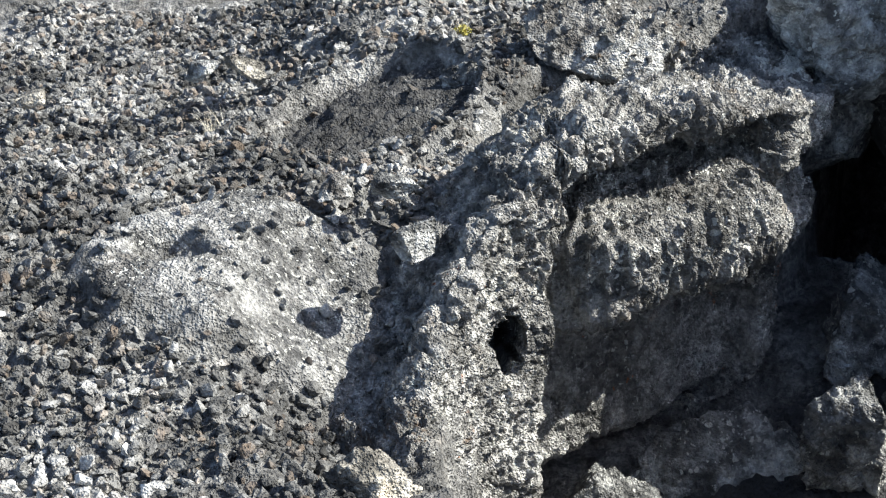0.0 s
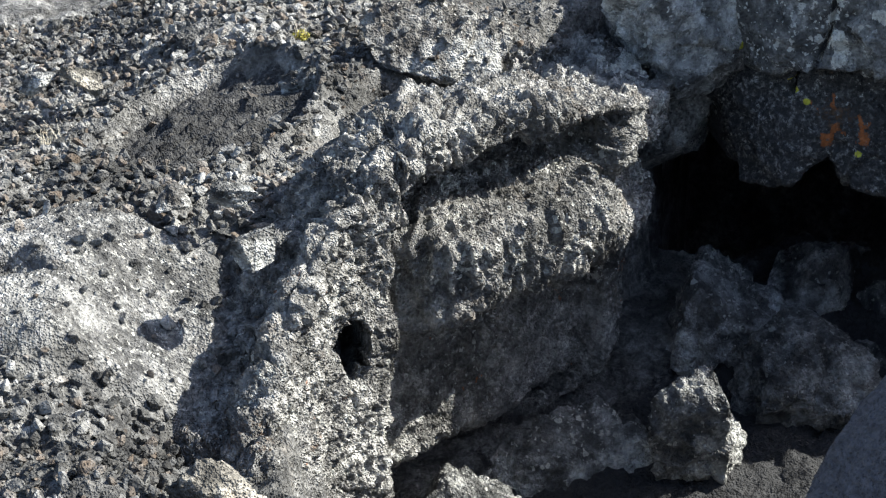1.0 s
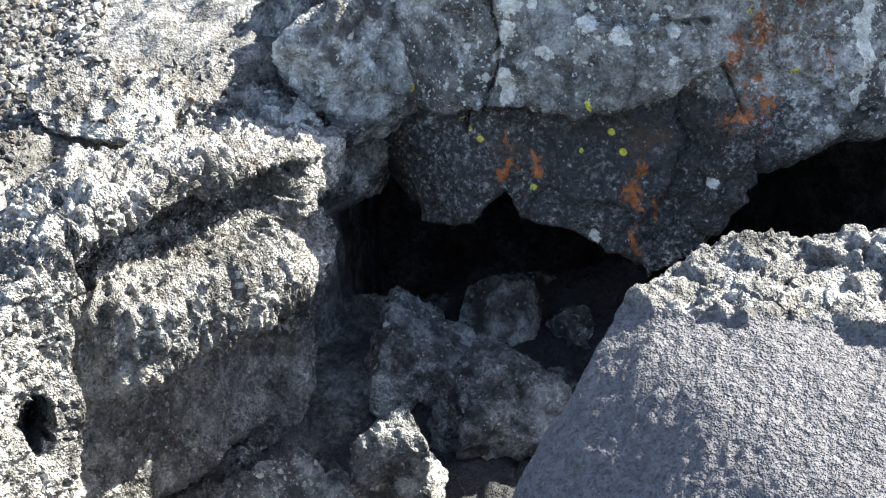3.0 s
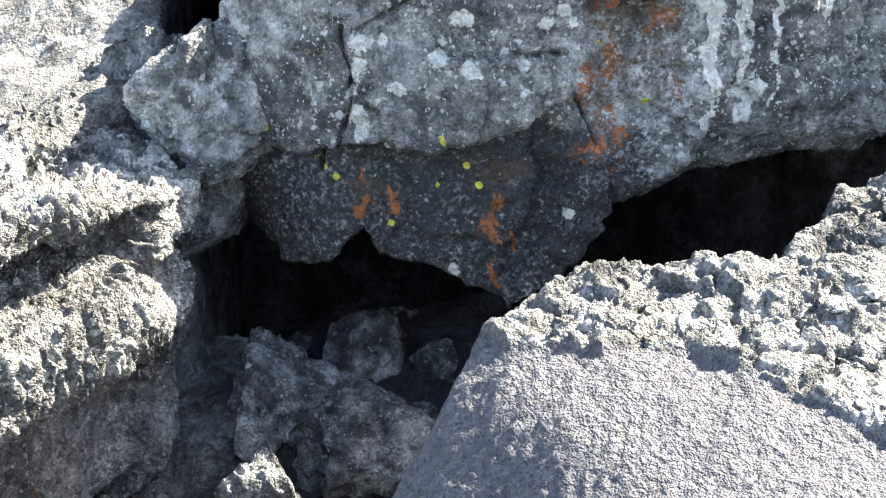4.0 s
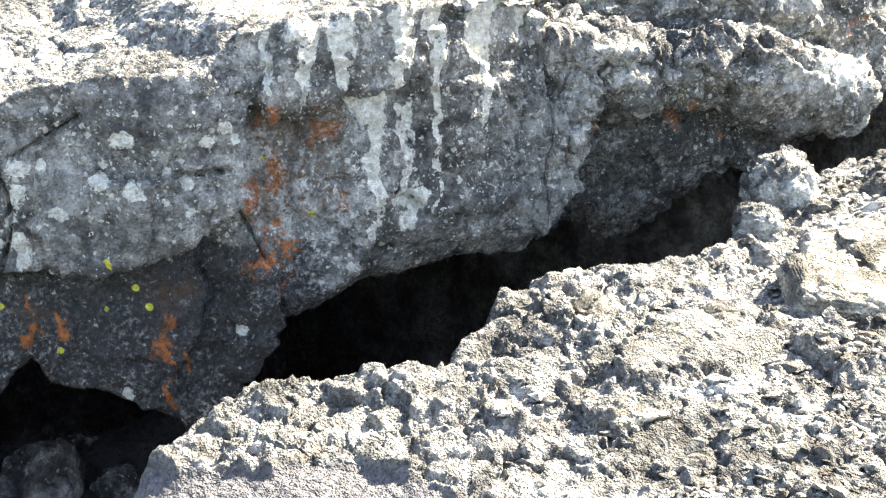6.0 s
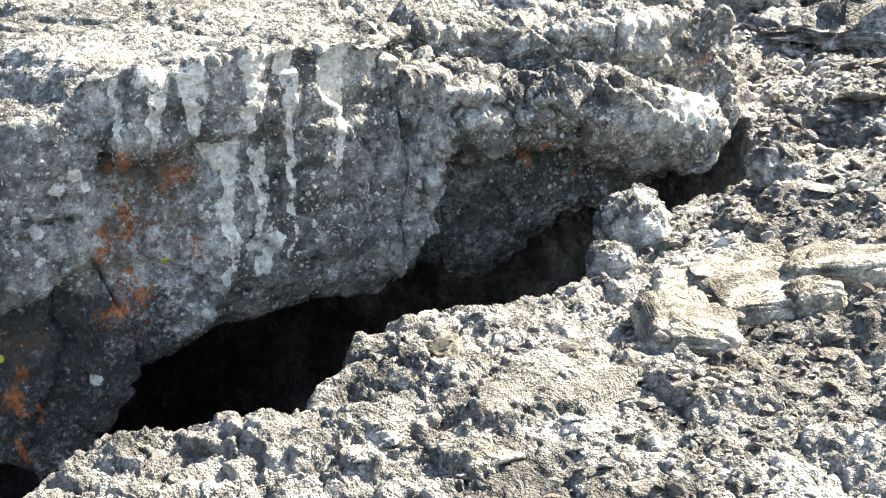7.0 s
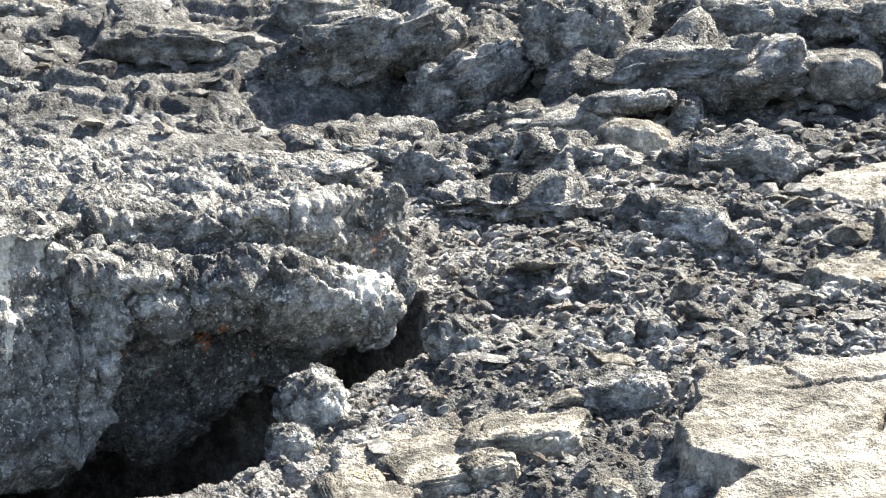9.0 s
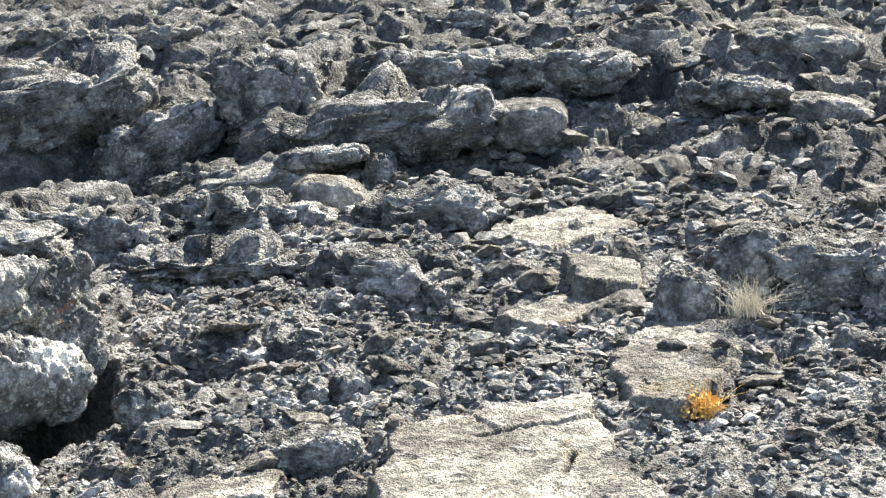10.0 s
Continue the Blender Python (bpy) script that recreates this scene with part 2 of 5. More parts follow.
PIT = [(0.09, 3.06), (0.10, 3.46), (0.18, 3.90), (0.22, 4.30), (0.40, 4.75), (0.90, 5.00), (1.25, 5.30), (1.66, 6.40), (2.10, 7.90), (3.70, 7.90), (4.20, 5.90), (4.78, 4.74), (4.82, 4.34), (4.62, 4.07),
       (4.40, 3.96), (3.95, 3.90), (3.66, 3.80), (3.40, 3.62), (3.08, 3.62), (2.90, 3.72), (2.66, 3.56), (2.42, 3.36), (2.20, 3.20), (1.98, 3.30), (1.90, 3.40),
       (1.76, 3.38), (1.60, 3.26), (1.36, 3.08), (1.12, 2.90), (0.84, 2.62), (0.62, 2.40), (0.36, 2.36), (0.14, 2.66)]


def land(x, y):
    """Height of the open ground before stones and clinker are laid on it."""
    left = -0.12 + 0.18 * ss(2.9, 3.9, y) + 0.10 * ss(3.8, 4.8, y) - 0.26 * ss(0.1, -0.7, x) * ss(4.0, 4.8, y)
    left = left - 0.24 * bump(np.hypot((x + 0.06) / 0.34, (y - 3.40) / 0.62), 1.0)
    right = 0.185 + 0.16 * np.clip(x - 3.4, 0, 1.8) + 0.10 * np.clip(x - 5.2, 0, None) + 0.035 * np.clip(y - 3.0, 0, None)
    right = right + 0.30 * ss(4.9, 6.2, y) * ss(6.6, 4.6, x)
    r = np.hypot(x, y)
    z = lerp(left, right, ss(0.2, 1.5, x))
    return z + 0.5 * ss(8.6, 12.0, r) + 1.6 * ss(11.5, 30, r)


def pit_depth(x, y):
    wob = 0.03 * fbm(xyz(x, y, 0.3), 0.16, 3, 77)
    d = edge_distance(x, y, PIT) + wob
    wide = lerp(0.14, 0.60, ss(3.30, 2.85, y) * ss(0.9, 1.2, x))
    floor = 1.12 - 0.12 * ss(4.5, 5.0, y) + 2.5 * ss(5.3, 6.0, y) + 3.0 * ss(2.4, 3.0, x)
    return floor * ss(-0.02, 1.0, d / wide), d


def axis(points):
    """Grid lines between knots (position, spacing)."""
    out = [points[0][0]]
    for (a, s), (b, q) in zip(points[:-1], points[1:]):
        while out[-1] < b - 1e-6:
            t = (out[-1] - a) / (b - a)
            out.append(out[-1] + s + (q - s) * t)
        out[-1] = b
    return np.array(out)


def lumps(p, size, seed, stretch=(1, 1, 1)):
    """Packed rounded cobbles with sharp joints between them, about 0 to 1."""
    d1, d2, v = cells(p, size, seed, stretch)
    return (0.35 + 0.65 * v) * np.sqrt(np.clip(1.0 - (d1 / 1.15) ** 2, 0, 1))


def warp(p, size, amount, seed):
    axes = (0, 40) if np.ptp(p[..., 2]) < 1e-9 else (0, 40, 80)
    move = [fbm(p, size, 2, seed + k) for k in axes]
    return p + amount * np.stack(move + [0 * move[0]] * (3 - len(axes)), -1)


def terrace(f, n):
    """Broken steps out of a smooth field."""
    k = np.floor(f * n)
    t = f * n - k
    return (k + ss(0.72, 1.0, t) + 0.15 * t) / n


def ellipse(x, y, cx, cy, rx, ry, turn=0.0):
    c, s = math.cos(radians(turn)), math.sin(radians(turn))
    u, v = (x - cx) * c + (y - cy) * s, -(x - cx) * s + (y - cy) * c
    return np.hypot(u / rx, v / ry)


gx = axis([(-60, 6), (-3, 0.10), (-1.3, 0.014), (4.6, 0.014), (5.6, 0.016), (7.5, 0.018), (10.5, 0.022), (13, 0.06), (60, 6)])
gy = axis([(-60, 6), (1.0, 0.15), (1.6, 0.03), (2.45, 0.010), (4.3, 0.011), (5.2, 0.016), (7.5, 0.018), (9.5, 0.026), (13, 0.07), (60, 6)])
GX, GY = np.meshgrid(gx, gy, indexing="ij")

def facets(p, size, seed, tilt=0.9):
    """Flat broken faces, each tipped its own way, about -0.5 to 0.5, and how near the joint between two of them is."""
    x, y, z = (p[..., k] / size for k in range(3))
    fx, fy, fz = np.floor(x).astype(np.int64), np.floor(y).astype(np.int64), np.floor(z).astype(np.int64)
    d1, d2 = np.full(x.shape, 9.0), np.full(x.shape, 9.0)
    high = np.zeros(x.shape)
    level = np.ptp(p[..., 2]) < 1e-9
    for i in (-1, 0, 1):
        for j in (-1, 0, 1):
            for k in (0,) if level else (-1, 0, 1):
                cx, cy, cz = fx + i, fy + j, fz + k
                h, g = hash3(cx, cy, cz, seed), hash3(cx, cy, cz, seed + 1)
                qx = x - cx - (h & 1023) / 1023.0
                qy = y - cy - ((h >> 10) & 1023) / 1023.0
                qz = 0 * z if level else z - cz - ((h >> 20) & 1023) / 1023.0
                d = qx * qx + qy * qy + qz * qz
                near = d < d1
                d2 = np.where(near, d1, np.minimum(d2, d))
                lean = qx * ((g & 255) / 127.5 - 1) + qy * (((g >> 8) & 255) / 127.5 - 1) + qz * (((g >> 16) & 255) / 127.5 - 1)
                high = np.where(near, (g >> 24) / 255.0 - 0.5 + tilt * lean, high)
                d1 = np.where(near, d, d1)
    return high, np.sqrt(d2) - np.sqrt(d1)


def chunks(p, size, seed):
    """Broken plates tipped and standing at uneven heights, with grooves between, about 0 to 1."""
    high, gap = facets(p, size, seed, 0.8)
    return 0.55 + 0.65 * high - 0.45 * ss(0.10, 0.0, gap)


PLAN = np.array([1.0, 1.0, 0.0])


def terrain(GX, GY):
    """Height of the finished ground, with the masks of its kinds of crust."""
    GP = xyz(GX, GY, 0)
    GR = np.hypot(GX, GY)
    wob1, wob2 = fbm(GP, 0.25, 3, 71), fbm(GP, 0.07, 3, 73)
    dep, pit_d = pit_depth(GX, GY)
    GZ = land(GX, GY) + 0.04 * fbm(GP, 0.9, 3, 5)
    # where the crust is smooth
    hump = ss(1.05, 0.80, ellipse(GX, GY, -0.36, 3.62, 0.36, 0.27, 15) + 0.22 * wob1)
    dish = ss(1.04, 0.94, ellipse(GX, GY, -0.07, 4.60, 0.30, 0.40, -20) + 0.06 * wob1)
    slab = ss(1.06, 0.86, ellipse(GX, GY, 2.76, 3.36, 0.54, 0.42, 25) + 0.22 * wob1)
    back = ss(1.1, 0.8, ellipse(GX, GY, -0.02, 5.45, 0.35, 0.30) + 0.25 * wob1)
    step = 0.85 * (np.interp(GX, [1.0, 1.36, 1.52, 1.86, 1.97, 2.12, 2.4], [3.46, 3.36, 3.10, 2.92, 2.66, 2.30, 1.9]) - GY) + 0.05 * wob1
    flank = ss(-0.02, 0.04, step) * ss(2.40, 2.20, GX + 0.15 * wob1) * ss(0.5, 0.9, GX) * ss(1.7, 2.15, GY)
    front = ss(1.35, 1.55, GX) * ss(3.3, 2.9, GX) * ss(-0.75, -0.45, pit_d) * (1 - flank)
    smooth = np.clip(hump + dish + 0.9 * slab + back + flank, 0, 1)
    near = ss(6.5, 4.5, GR)
    fine = lumps(GP + 0.02 * wob2[..., None] * PLAN, 0.030, 101) * ss(7.5, 5.0, GR)
    mid = lumps(GP + 0.03 * wob2[..., None] * PLAN, 0.085, 105)
    crag = ridged(GP, 0.20, 4, 9)
    calm = ss(0.9, 1.9, GY) * (1 - smooth) * (1 - 0.65 * front) * (1 - 0.20 * ss(2.0, 3.2, GX)) * (1 - 0.7 * ss(6.8, 9.5, GR))
    GZ += calm * (0.018 * (fine - 0.5) + 0.034 * (mid - 0.5) + 0.016 * (crag - 0.2)) + smooth * (0.009 * crag + 0.006 * fine) * (1 - 0.6 * flank)
    GZ += 0.065 * hump + 0.03 * back
    GZ -= 0.055 * ss(0.10, 0.05, np.hypot(GX + 0.50, (GY - 3.62) * 1.6) + 0.02 * wob1)
    curl = np.hypot(GX - 0.30, GY - 4.15) + 0.02 * wob1
    GZ += dish * (-0.04 - 0.14 * np.clip(0.20 - GX, 0, 0.55) + 0.026 * np.sin(curl * 88 + 3 * wob2 + 2 * wob1) * ss(-0.8, 0.2, wob1) + 0.006 * wob2) + 0.035 * ss(0.20, 0.0, np.abs(ellipse(GX, GY, -0.07, 4.60, 0.30, 0.40, -20) - 1.05)) * ss(0.0, 0.15, GX)
    WP = warp(GP, 0.12, 0.035, 83)
    GZ += front * (0.035 * (chunks(WP, 0.30, 87) - 0.5) + 0.055 * terrace(fbm(WP, 0.34, 3, 88), 2.6) + 0.022 * terrace(fbm(WP + 3 * PLAN, 0.12, 3, 89), 2.2))
    field = ss(0.9, 1.9, GY) * ss(2.0, 3.2, GX) * (1 - slab) * (1 - front)
    GZ += field * (0.050 * (chunks(warp(GP, 0.3, 0.10, 95), 0.42, 96) - 0.5) * ss(8.5, 7.0, GR) + 0.022 * (chunks(WP, 0.15, 98) - 0.5) * ss(7.5, 6.0, GR) + 0.035 * terrace(fbm(GP, 0.55, 3, 90, stretch=(1.2, 1, 1)), 3.5) + 0.022 * terrace(fbm(GP + 5 * PLAN, 0.20, 2, 91), 3.0))
    GZ += front * (0.045 * ss(-0.40, -0.10, pit_d))
    GZ += slab * (0.03 * terrace(fbm(GP, 0.4, 3, 93), 2.5) + 0.006 * ridged(GP, 0.05, 3, 94))
    lean = 1.52 - GX - 0.20 * (GY - 2.70)
    GZ -= flank * (0.0 + 0.06 * np.clip(step, 0, 0.9) + 0.46 * (lean + np.sqrt(lean * lean + 0.015))) - flank * (0.02 * fbm(GP, 0.4, 3, 97) + 0.004 * ridged(WP, 0.09, 5, 99, 0.55))
    # the far flows: folded, broken crust
    far = ss(6.8, 9.5, GR)
    fold = ridged(GP, 1.5, 4, 21, stretch=(1.2, 0.9, 1))
    FP = warp(GP, 0.6, 0.16, 84)
    across, along = 0.62 * GX - 0.79 * GY, 0.79 * GX + 0.62 * GY
    LP = xyz(0.30 * across + 0.5 * wob1 * 0.3, along + 0.25 * fbm(GP, 1.1, 3, 108), 0)
    bed = fbm(LP, 0.9, 3, 110)
    GZ += far * (0.08 * (fold - 0.6) + 0.12 * terrace(bed, 2.2) + 0.10 * (chunks(FP, 0.62, 113) - 0.5) + 0.045 * (chunks(FP + 3 * PLAN, 0.24, 114) - 0.5) + 0.035 * terrace(fbm(LP + 7 * PLAN, 0.30, 3, 112), 2.4) + 0.008 * ridged(FP, 0.16, 4, 107, 0.5)) + ss(5.0, 7.0, GR) * 0.05 * (lumps(GP, 0.24, 111, (1.5, 1, 1)) - 0.5) * (1 - far)
    GZ -= dep
    masks = dict(hump=hump, dish=dish, slab=slab, front=front, flank=flank, far=far, near=near, wob1=wob1, pit_d=pit_d)
    return GZ, masks


def layers_of(p, m):
    patch = ss(0.1, 0.6, fbm(p, 0.5, 3, 121))
    # lilac puts the flank's bluish sky-lit shade into its colour
    return {"pale": 0.36 * m["hump"] + 0.20 * m["slab"] + 0.20 * m["front"] * (0.6 + 0.4 * patch), "rust": 0.22 * m["front"] * ss(0.35, 0.7, m["wob1"]), "sulphur": 0 * p[..., 0], "brown": 0.15 * patch * m["near"],
            # dish and pit get painted shade here; the ground also darkens with distance
            "lilac": 0.72 * m["flank"], "dark_and_shade": 0.56 * m["dish"] + 0.30 * ss(4.5, 7.0, np.hypot(p[..., 0], p[..., 1])) + 0.36 * m["far"] * (0.4 + 0.6 * patch) + 0.9 * ss(0.30, 0.60, m["pit_d"])}


GZ, MASK = terrain(GX, GY)
hump, dish, slab, front, flank, pit_d = (MASK[k] for k in ("hump", "dish", "slab", "front", "flank", "pit_d"))
NEAR_ROCK = (0.70, 3.34, 2.30, 3.78)  # the plan of the near rock, which has a finer sheet of its own


def inside(x, y, margin):
    a, b, c, d = NEAR_ROCK
    return np.minimum(np.minimum(x - a, b - x), np.minimum(y - c, d - y)) - margin


SUNK = GZ - 0.16 * ss(0.0, 0.05, inside(GX, GY, 0.03))
GP = xyz(GX, GY, SUNK)
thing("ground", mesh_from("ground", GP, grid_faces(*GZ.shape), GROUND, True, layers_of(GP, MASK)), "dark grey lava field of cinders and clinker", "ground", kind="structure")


def near_rock():
    a, b, c, d = NEAR_ROCK
    X, Y = np.meshgrid(np.arange(a, b, 0.0055), np.arange(c, d, 0.0055), indexing="ij")
    Z, m = terrain(X, Y)
    Z -= 0.10 * ss(0.03, -0.01, inside(X, Y, 0.0))
    p = xyz(X, Y, Z)
    layers = layers_of(xyz(X, Y, 0), m)
    n = grid_normals(soften(p, 8))
    n *= np.sign(n[..., 2:3] + 1e-9)
    crusty = m["front"] + 0.16 * m["slab"] + 0.06 * m["flank"]
    crusty = crusty * ss(0.0, -0.10, m["pit_d"])
    wp = warp(p, 0.05, 0.02, 191)
    push = crusty * (0.020 * (chunks(wp, 0.12, 192) - 0.5) + 0.006 * ridged(wp, 0.16, 5, 193, 0.6) + 0.011 * (chunks(wp, 0.042, 194) - 0.5)) + 0.003 * fbm(p, 0.02, 3, 195)
    side = crusty[..., None] * 0.028 * np.stack([fbm(p, 0.09, 3, 196), fbm(p, 0.09, 3, 197), 0 * Z], -1)
    v = (p + n * push[..., None] + side).reshape(-1, 3)
    faces = grid_faces(*Z.shape)
    on_flank = (m["flank"].ravel()[faces].mean(1) > 0.5) & (Y.ravel()[faces].mean(1) < 3.3)
    rock = new("lava_crust")
    tagged(rock, "pale rough lava crust with a smoother lilac-grey flank", "rock")
    for name, pick in (("broken_crust", ~on_flank), ("smooth_flank", on_flank)):
        used, inv = np.unique(faces[pick], return_inverse=True)
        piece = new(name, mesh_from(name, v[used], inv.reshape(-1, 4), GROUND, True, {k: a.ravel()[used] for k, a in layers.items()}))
        piece.parent = rock


near_rock()


def ground_z(x, y):
    """Height of the finished ground at arrays of places."""
    x, y = np.asarray(x, float), np.asarray(y, float)
    i = np.clip(np.searchsorted(gx, x) - 1, 0, len(gx) - 2)
    j = np.clip(np.searchsorted(gy, y) - 1, 0, len(gy) - 2)
    u, v = (x - gx[i]) / (gx[i + 1] - gx[i]), (y - gy[j]) / (gy[j + 1] - gy[j])
    return GZ[i, j] * (1 - u) * (1 - v) + GZ[i + 1, j] * u * (1 - v) + GZ[i, j + 1] * (1 - u) * v + GZ[i + 1, j + 1] * u * v


def spots(x, z, places, r, stretch=1.0):
    """Round growths at places (x, z) on a face: 1 inside, fading out at r."""
    out = np.zeros(x.shape)
    for i, (a, b) in enumerate(places):
        k = r * (0.7 + 0.6 * ((i * 37) % 10) / 10)
        out = np.maximum(out, 1 - np.hypot(x - a, (z - b) / stretch) / k / 2)
    return out


def even(p, nv, weight=None):
    """The same sheet with its rows spread evenly along every profile, denser where weight is higher."""
    seg = np.linalg.norm(np.diff(p, axis=1), axis=2)
    if weight is not None:
        seg = seg * weight[None, 1:]
    s = np.concatenate([np.zeros((len(p), 1)), np.cumsum(seg, 1)], 1)
    mean = s.mean(0) / s.mean(0)[-1]
    t = np.linspace(0, 1, nv)
    out = np.empty((len(p), nv, 3))
    for i in range(len(p)):
        for k in range(3):
            out[i, :, k] = np.interp(t * s[i, -1], s[i], p[i, :, k])
    return out, mean


# ---- the roof slab over the cave ----
TIER = [(1.30, 0.10), (1.51, 0.15), (1.70, 0.19), (2.05, 0.23), (2.13, 0.25), (2.18, 0.31), (2.25, 0.33), (2.27, 0.42), (2.30, 0.53), (2.31, 0.64), (2.48, 0.645), (2.63, 0.665), (2.84, 0.68), (2.92, 0.62), (3.00, 0.20),
        (3.30, 0.16), (3.40, 1.2), (1.30, 1.2)]  # on the face, along x and z: what stands proud of the broken lower skin


def overhang():
    x = np.arange(1.42, 4.88, 0.0058)
    ztop = np.interp(x, [1.4, 1.55, 1.8, 2.15, 2.32, 2.64, 2.95, 3.3, 3.9, 4.2, 4.70, 4.82, 4.88], [0.58, 0.67, 0.73, 0.77, 0.86, 0.88, 0.90, 0.88, 0.85, 0.87, 0.84, 0.72, 0.40])
    yline = np.interp(x, [1.4, 1.62, 2.07, 2.75, 3.05, 3.3, 3.6, 4.2, 4.45, 4.88], [5.05, 4.64, 4.42, 4.30, 4.33, 4.36, 4.32, 4.12, 4.10, 4.12]) + 0.55 * ss(4.72, 4.88, x)
    zlow = np.interp(x, [1.42, 1.50, 1.54, 1.61, 1.67, 1.75, 1.81, 1.91, 1.98, 2.07, 2.12, 2.19, 2.29, 2.36, 2.39, 2.50, 2.65, 2.80, 2.99, 3.14, 3.21, 3.26, 3.40, 3.72, 3.83, 3.95, 4.07, 4.21, 4.4, 4.5, 4.88],
                     [0.10, -0.02, -0.22, -0.20, -0.14, -0.07, -0.18, -0.19, -0.24, -0.28, -0.34, -0.30, -0.22, -0.11, -0.05, -0.02, 0.02, 0.05, 0.08, 0.07, 0.04, 0.08, 0.08, 0.05, 0.02, 0.12, 0.20, 0.24, 0.40, 0.52, 0.42])
    nose = ss(3.28, 3.32, x)
    tip = ss(4.40, 4.50, x)
    lobe_top = np.interp(x, [3.3, 3.45, 3.57, 3.66, 3.94, 4.03, 4.16, 4.45, 4.5], [0.78, 0.79, 0.745, 0.755, 0.75, 0.73, 0.67, 0.59, 0.55]) - 0.02
    lobe_low = np.interp(x, [3.3, 3.40, 3.49, 3.56, 3.63, 3.70, 3.83, 4.02, 4.11, 4.29, 4.47], [0.15, 0.24, 0.57, 0.57, 0.49, 0.53, 0.55, 0.51, 0.46, 0.42, 0.45])
    wig = 0.02 * perlin(x * 9, 0 * x, 0 * x, 5) + 0.012 * perlin(x * 31, 0 * x, 0 * x, 6)
    setback = 0.22 * nose
    rows = []
    for k in np.linspace(1, 0, 110)[:-1]:  # the top, from the back to the edge
        rows.append(xyz(x, yline + setback + 4.8 * k ** 1.6 + 0.02, ztop + 0.03 * k - 0.02 * (1 - k) ** 8 - 0.7 * ss(0.72, 1, k)))
    first = len(rows)
    for k in np.linspace(0, 1, 260):  # the face
        z = lerp(ztop, zlow, k)
        step = edge_distance(x, z + wig, TIER)
        skin = 0.055 + 0.09 * ss(0.40, 0.25, z) * ss(2.35, 2.1, x)
        back = skin * ss(0.008, -0.016, step) * ss(3.0, 2.75, x)
        back = back - 0.12 * np.clip(0.20 - z, 0, 0.5) * ss(2.30, 2.1, x) * ss(0.0, -0.02, step)  # the lower skin leans outwards
        under = np.interp(x, [2.40, 2.55, 2.72, 3.2, 3.3], [-0.1, 0.05, 0.23, 0.26, 0.2])
        back = back + 0.75 * np.clip(under + 1.5 * wig - z, 0, 0.4) * ss(2.42, 2.6, x)
        back = back - 0.05 * bump(np.hypot((x - 2.34) / 0.11, (z - 0.14) / 0.16), 1.0)
        t = np.clip((z - lobe_low) / (lobe_top - lobe_low), 0, 1)
        lobe = 0.22 * ss(lobe_top - 0.02, lobe_top + 0.03, z + wig) - 0.30 * t * (1 - t) * ss(3.36, 3.5, x) + 0.20 * ss(lobe_low + 0.01, lobe_low - 0.07, z + 2 * wig) + 0.50 * np.clip(0.34 - z, 0, 0.5) * ss(3.32, 3.5, x)
        rows.append(xyz(x, yline + lerp(back, lerp(lobe, 0.22, tip), nose) + 0.02 * ss(0.9, 1, k), z))
    last = len(rows)
    deep = rows[-1][:, 1] - yline
    for k in np.linspace(0, 1, 40)[1:]:  # the roof of the cave and its back wall
        rows.append(xyz(x, yline + deep + 0.10 * min(1, 4 * k) + 3.9 * ss(0, 0.8, k), zlow + 0.20 * np.sin(min(k * 2.2, 1.6)) - 3.4 * ss(0.75, 1, k)))
    weight = np.full(len(rows), 0.10)
    weight[first - 95:last + 4] = 1.0
    p, mean = even(np.stack(rows, 1), 680, weight)
    p = soften(p, 1)
    n = grid_normals(soften(p, 4))
    mid_row = int(680 * 0.5 * (mean[first] + mean[last - 1]))
    n *= np.sign(-n[len(x) // 3, mid_row, 1])
    X, Z = p[..., 0], p[..., 2]
    N = nose[:, None]
    step = edge_distance(X, Z + wig[:, None], TIER)
    proud = ss(-0.004, 0.010, step)
    ramp_top = ss(0.1, 0.6, n[..., 2]) * (Z > 0.6)
    w = fbm(p, 0.10, 3, 55)
    strata = perlin(X * 1.2, p[..., 1] * 1.2, Z * 14 + 0.8 * X, 3) + 0.6 * perlin(X * 2.4, p[..., 1] * 2, Z * 36 + 1.5 * X, 4)
    wp = warp(p, 0.2, 0.06, 45)
    facet, joint = facets(wp, 0.30, 46, 0.8)
    facet = 0.5 + 0.65 * facet - 0.16 * ss(0.06, 0.0, joint)
    d = 0.035 * fbm(p, 0.45, 3, 41) + 0.055 * (facet - 0.5) * (1 - 0.75 * ramp_top) + 0.013 * strata * (1 - 0.5 * ramp_top) + 0.007 * ridged(warp(p, 0.15, 0.04, 44), 0.10, 5, 43, 0.6) + 0.0025 * fbm(p, 0.022, 3, 47)
    d += 0.010 * (chunks(warp(p, 0.08, 0.03, 48), 0.10, 49) - 0.5) * (0.35 + 0.65 * ss(0.0, 0.5, fbm(p, 0.3, 2, 50)))
    flute = ss(2.33, 2.45, X) * ss(3.35, 3.25, X) * ss(0.15, 0.3, Z) * ss(0.6, 0.2, n[..., 2])
    d += flute * (0.026 * (np.abs(perlin(X * 6.5 + 0.6 * w, 0 * X, Z * 0.6, 8)) * 2 - 0.5) + 0.008 * perlin(X * 24 + w, 0 * X, Z * 2.0, 9))
    d += ramp_top * (0.010 * ridged(p, 0.22, 4, 58) + 0.035 * terrace(fbm(p, 0.5, 3, 59), 3.0) + 0.022 * (chunks(warp(p, 0.2, 0.06, 218), 0.22, 219) - 0.5))
    # the nose: a row of broken blocks above, a lobe with folds, a pitted hollow below
    upper = N * ss(0.70, 0.76, Z)
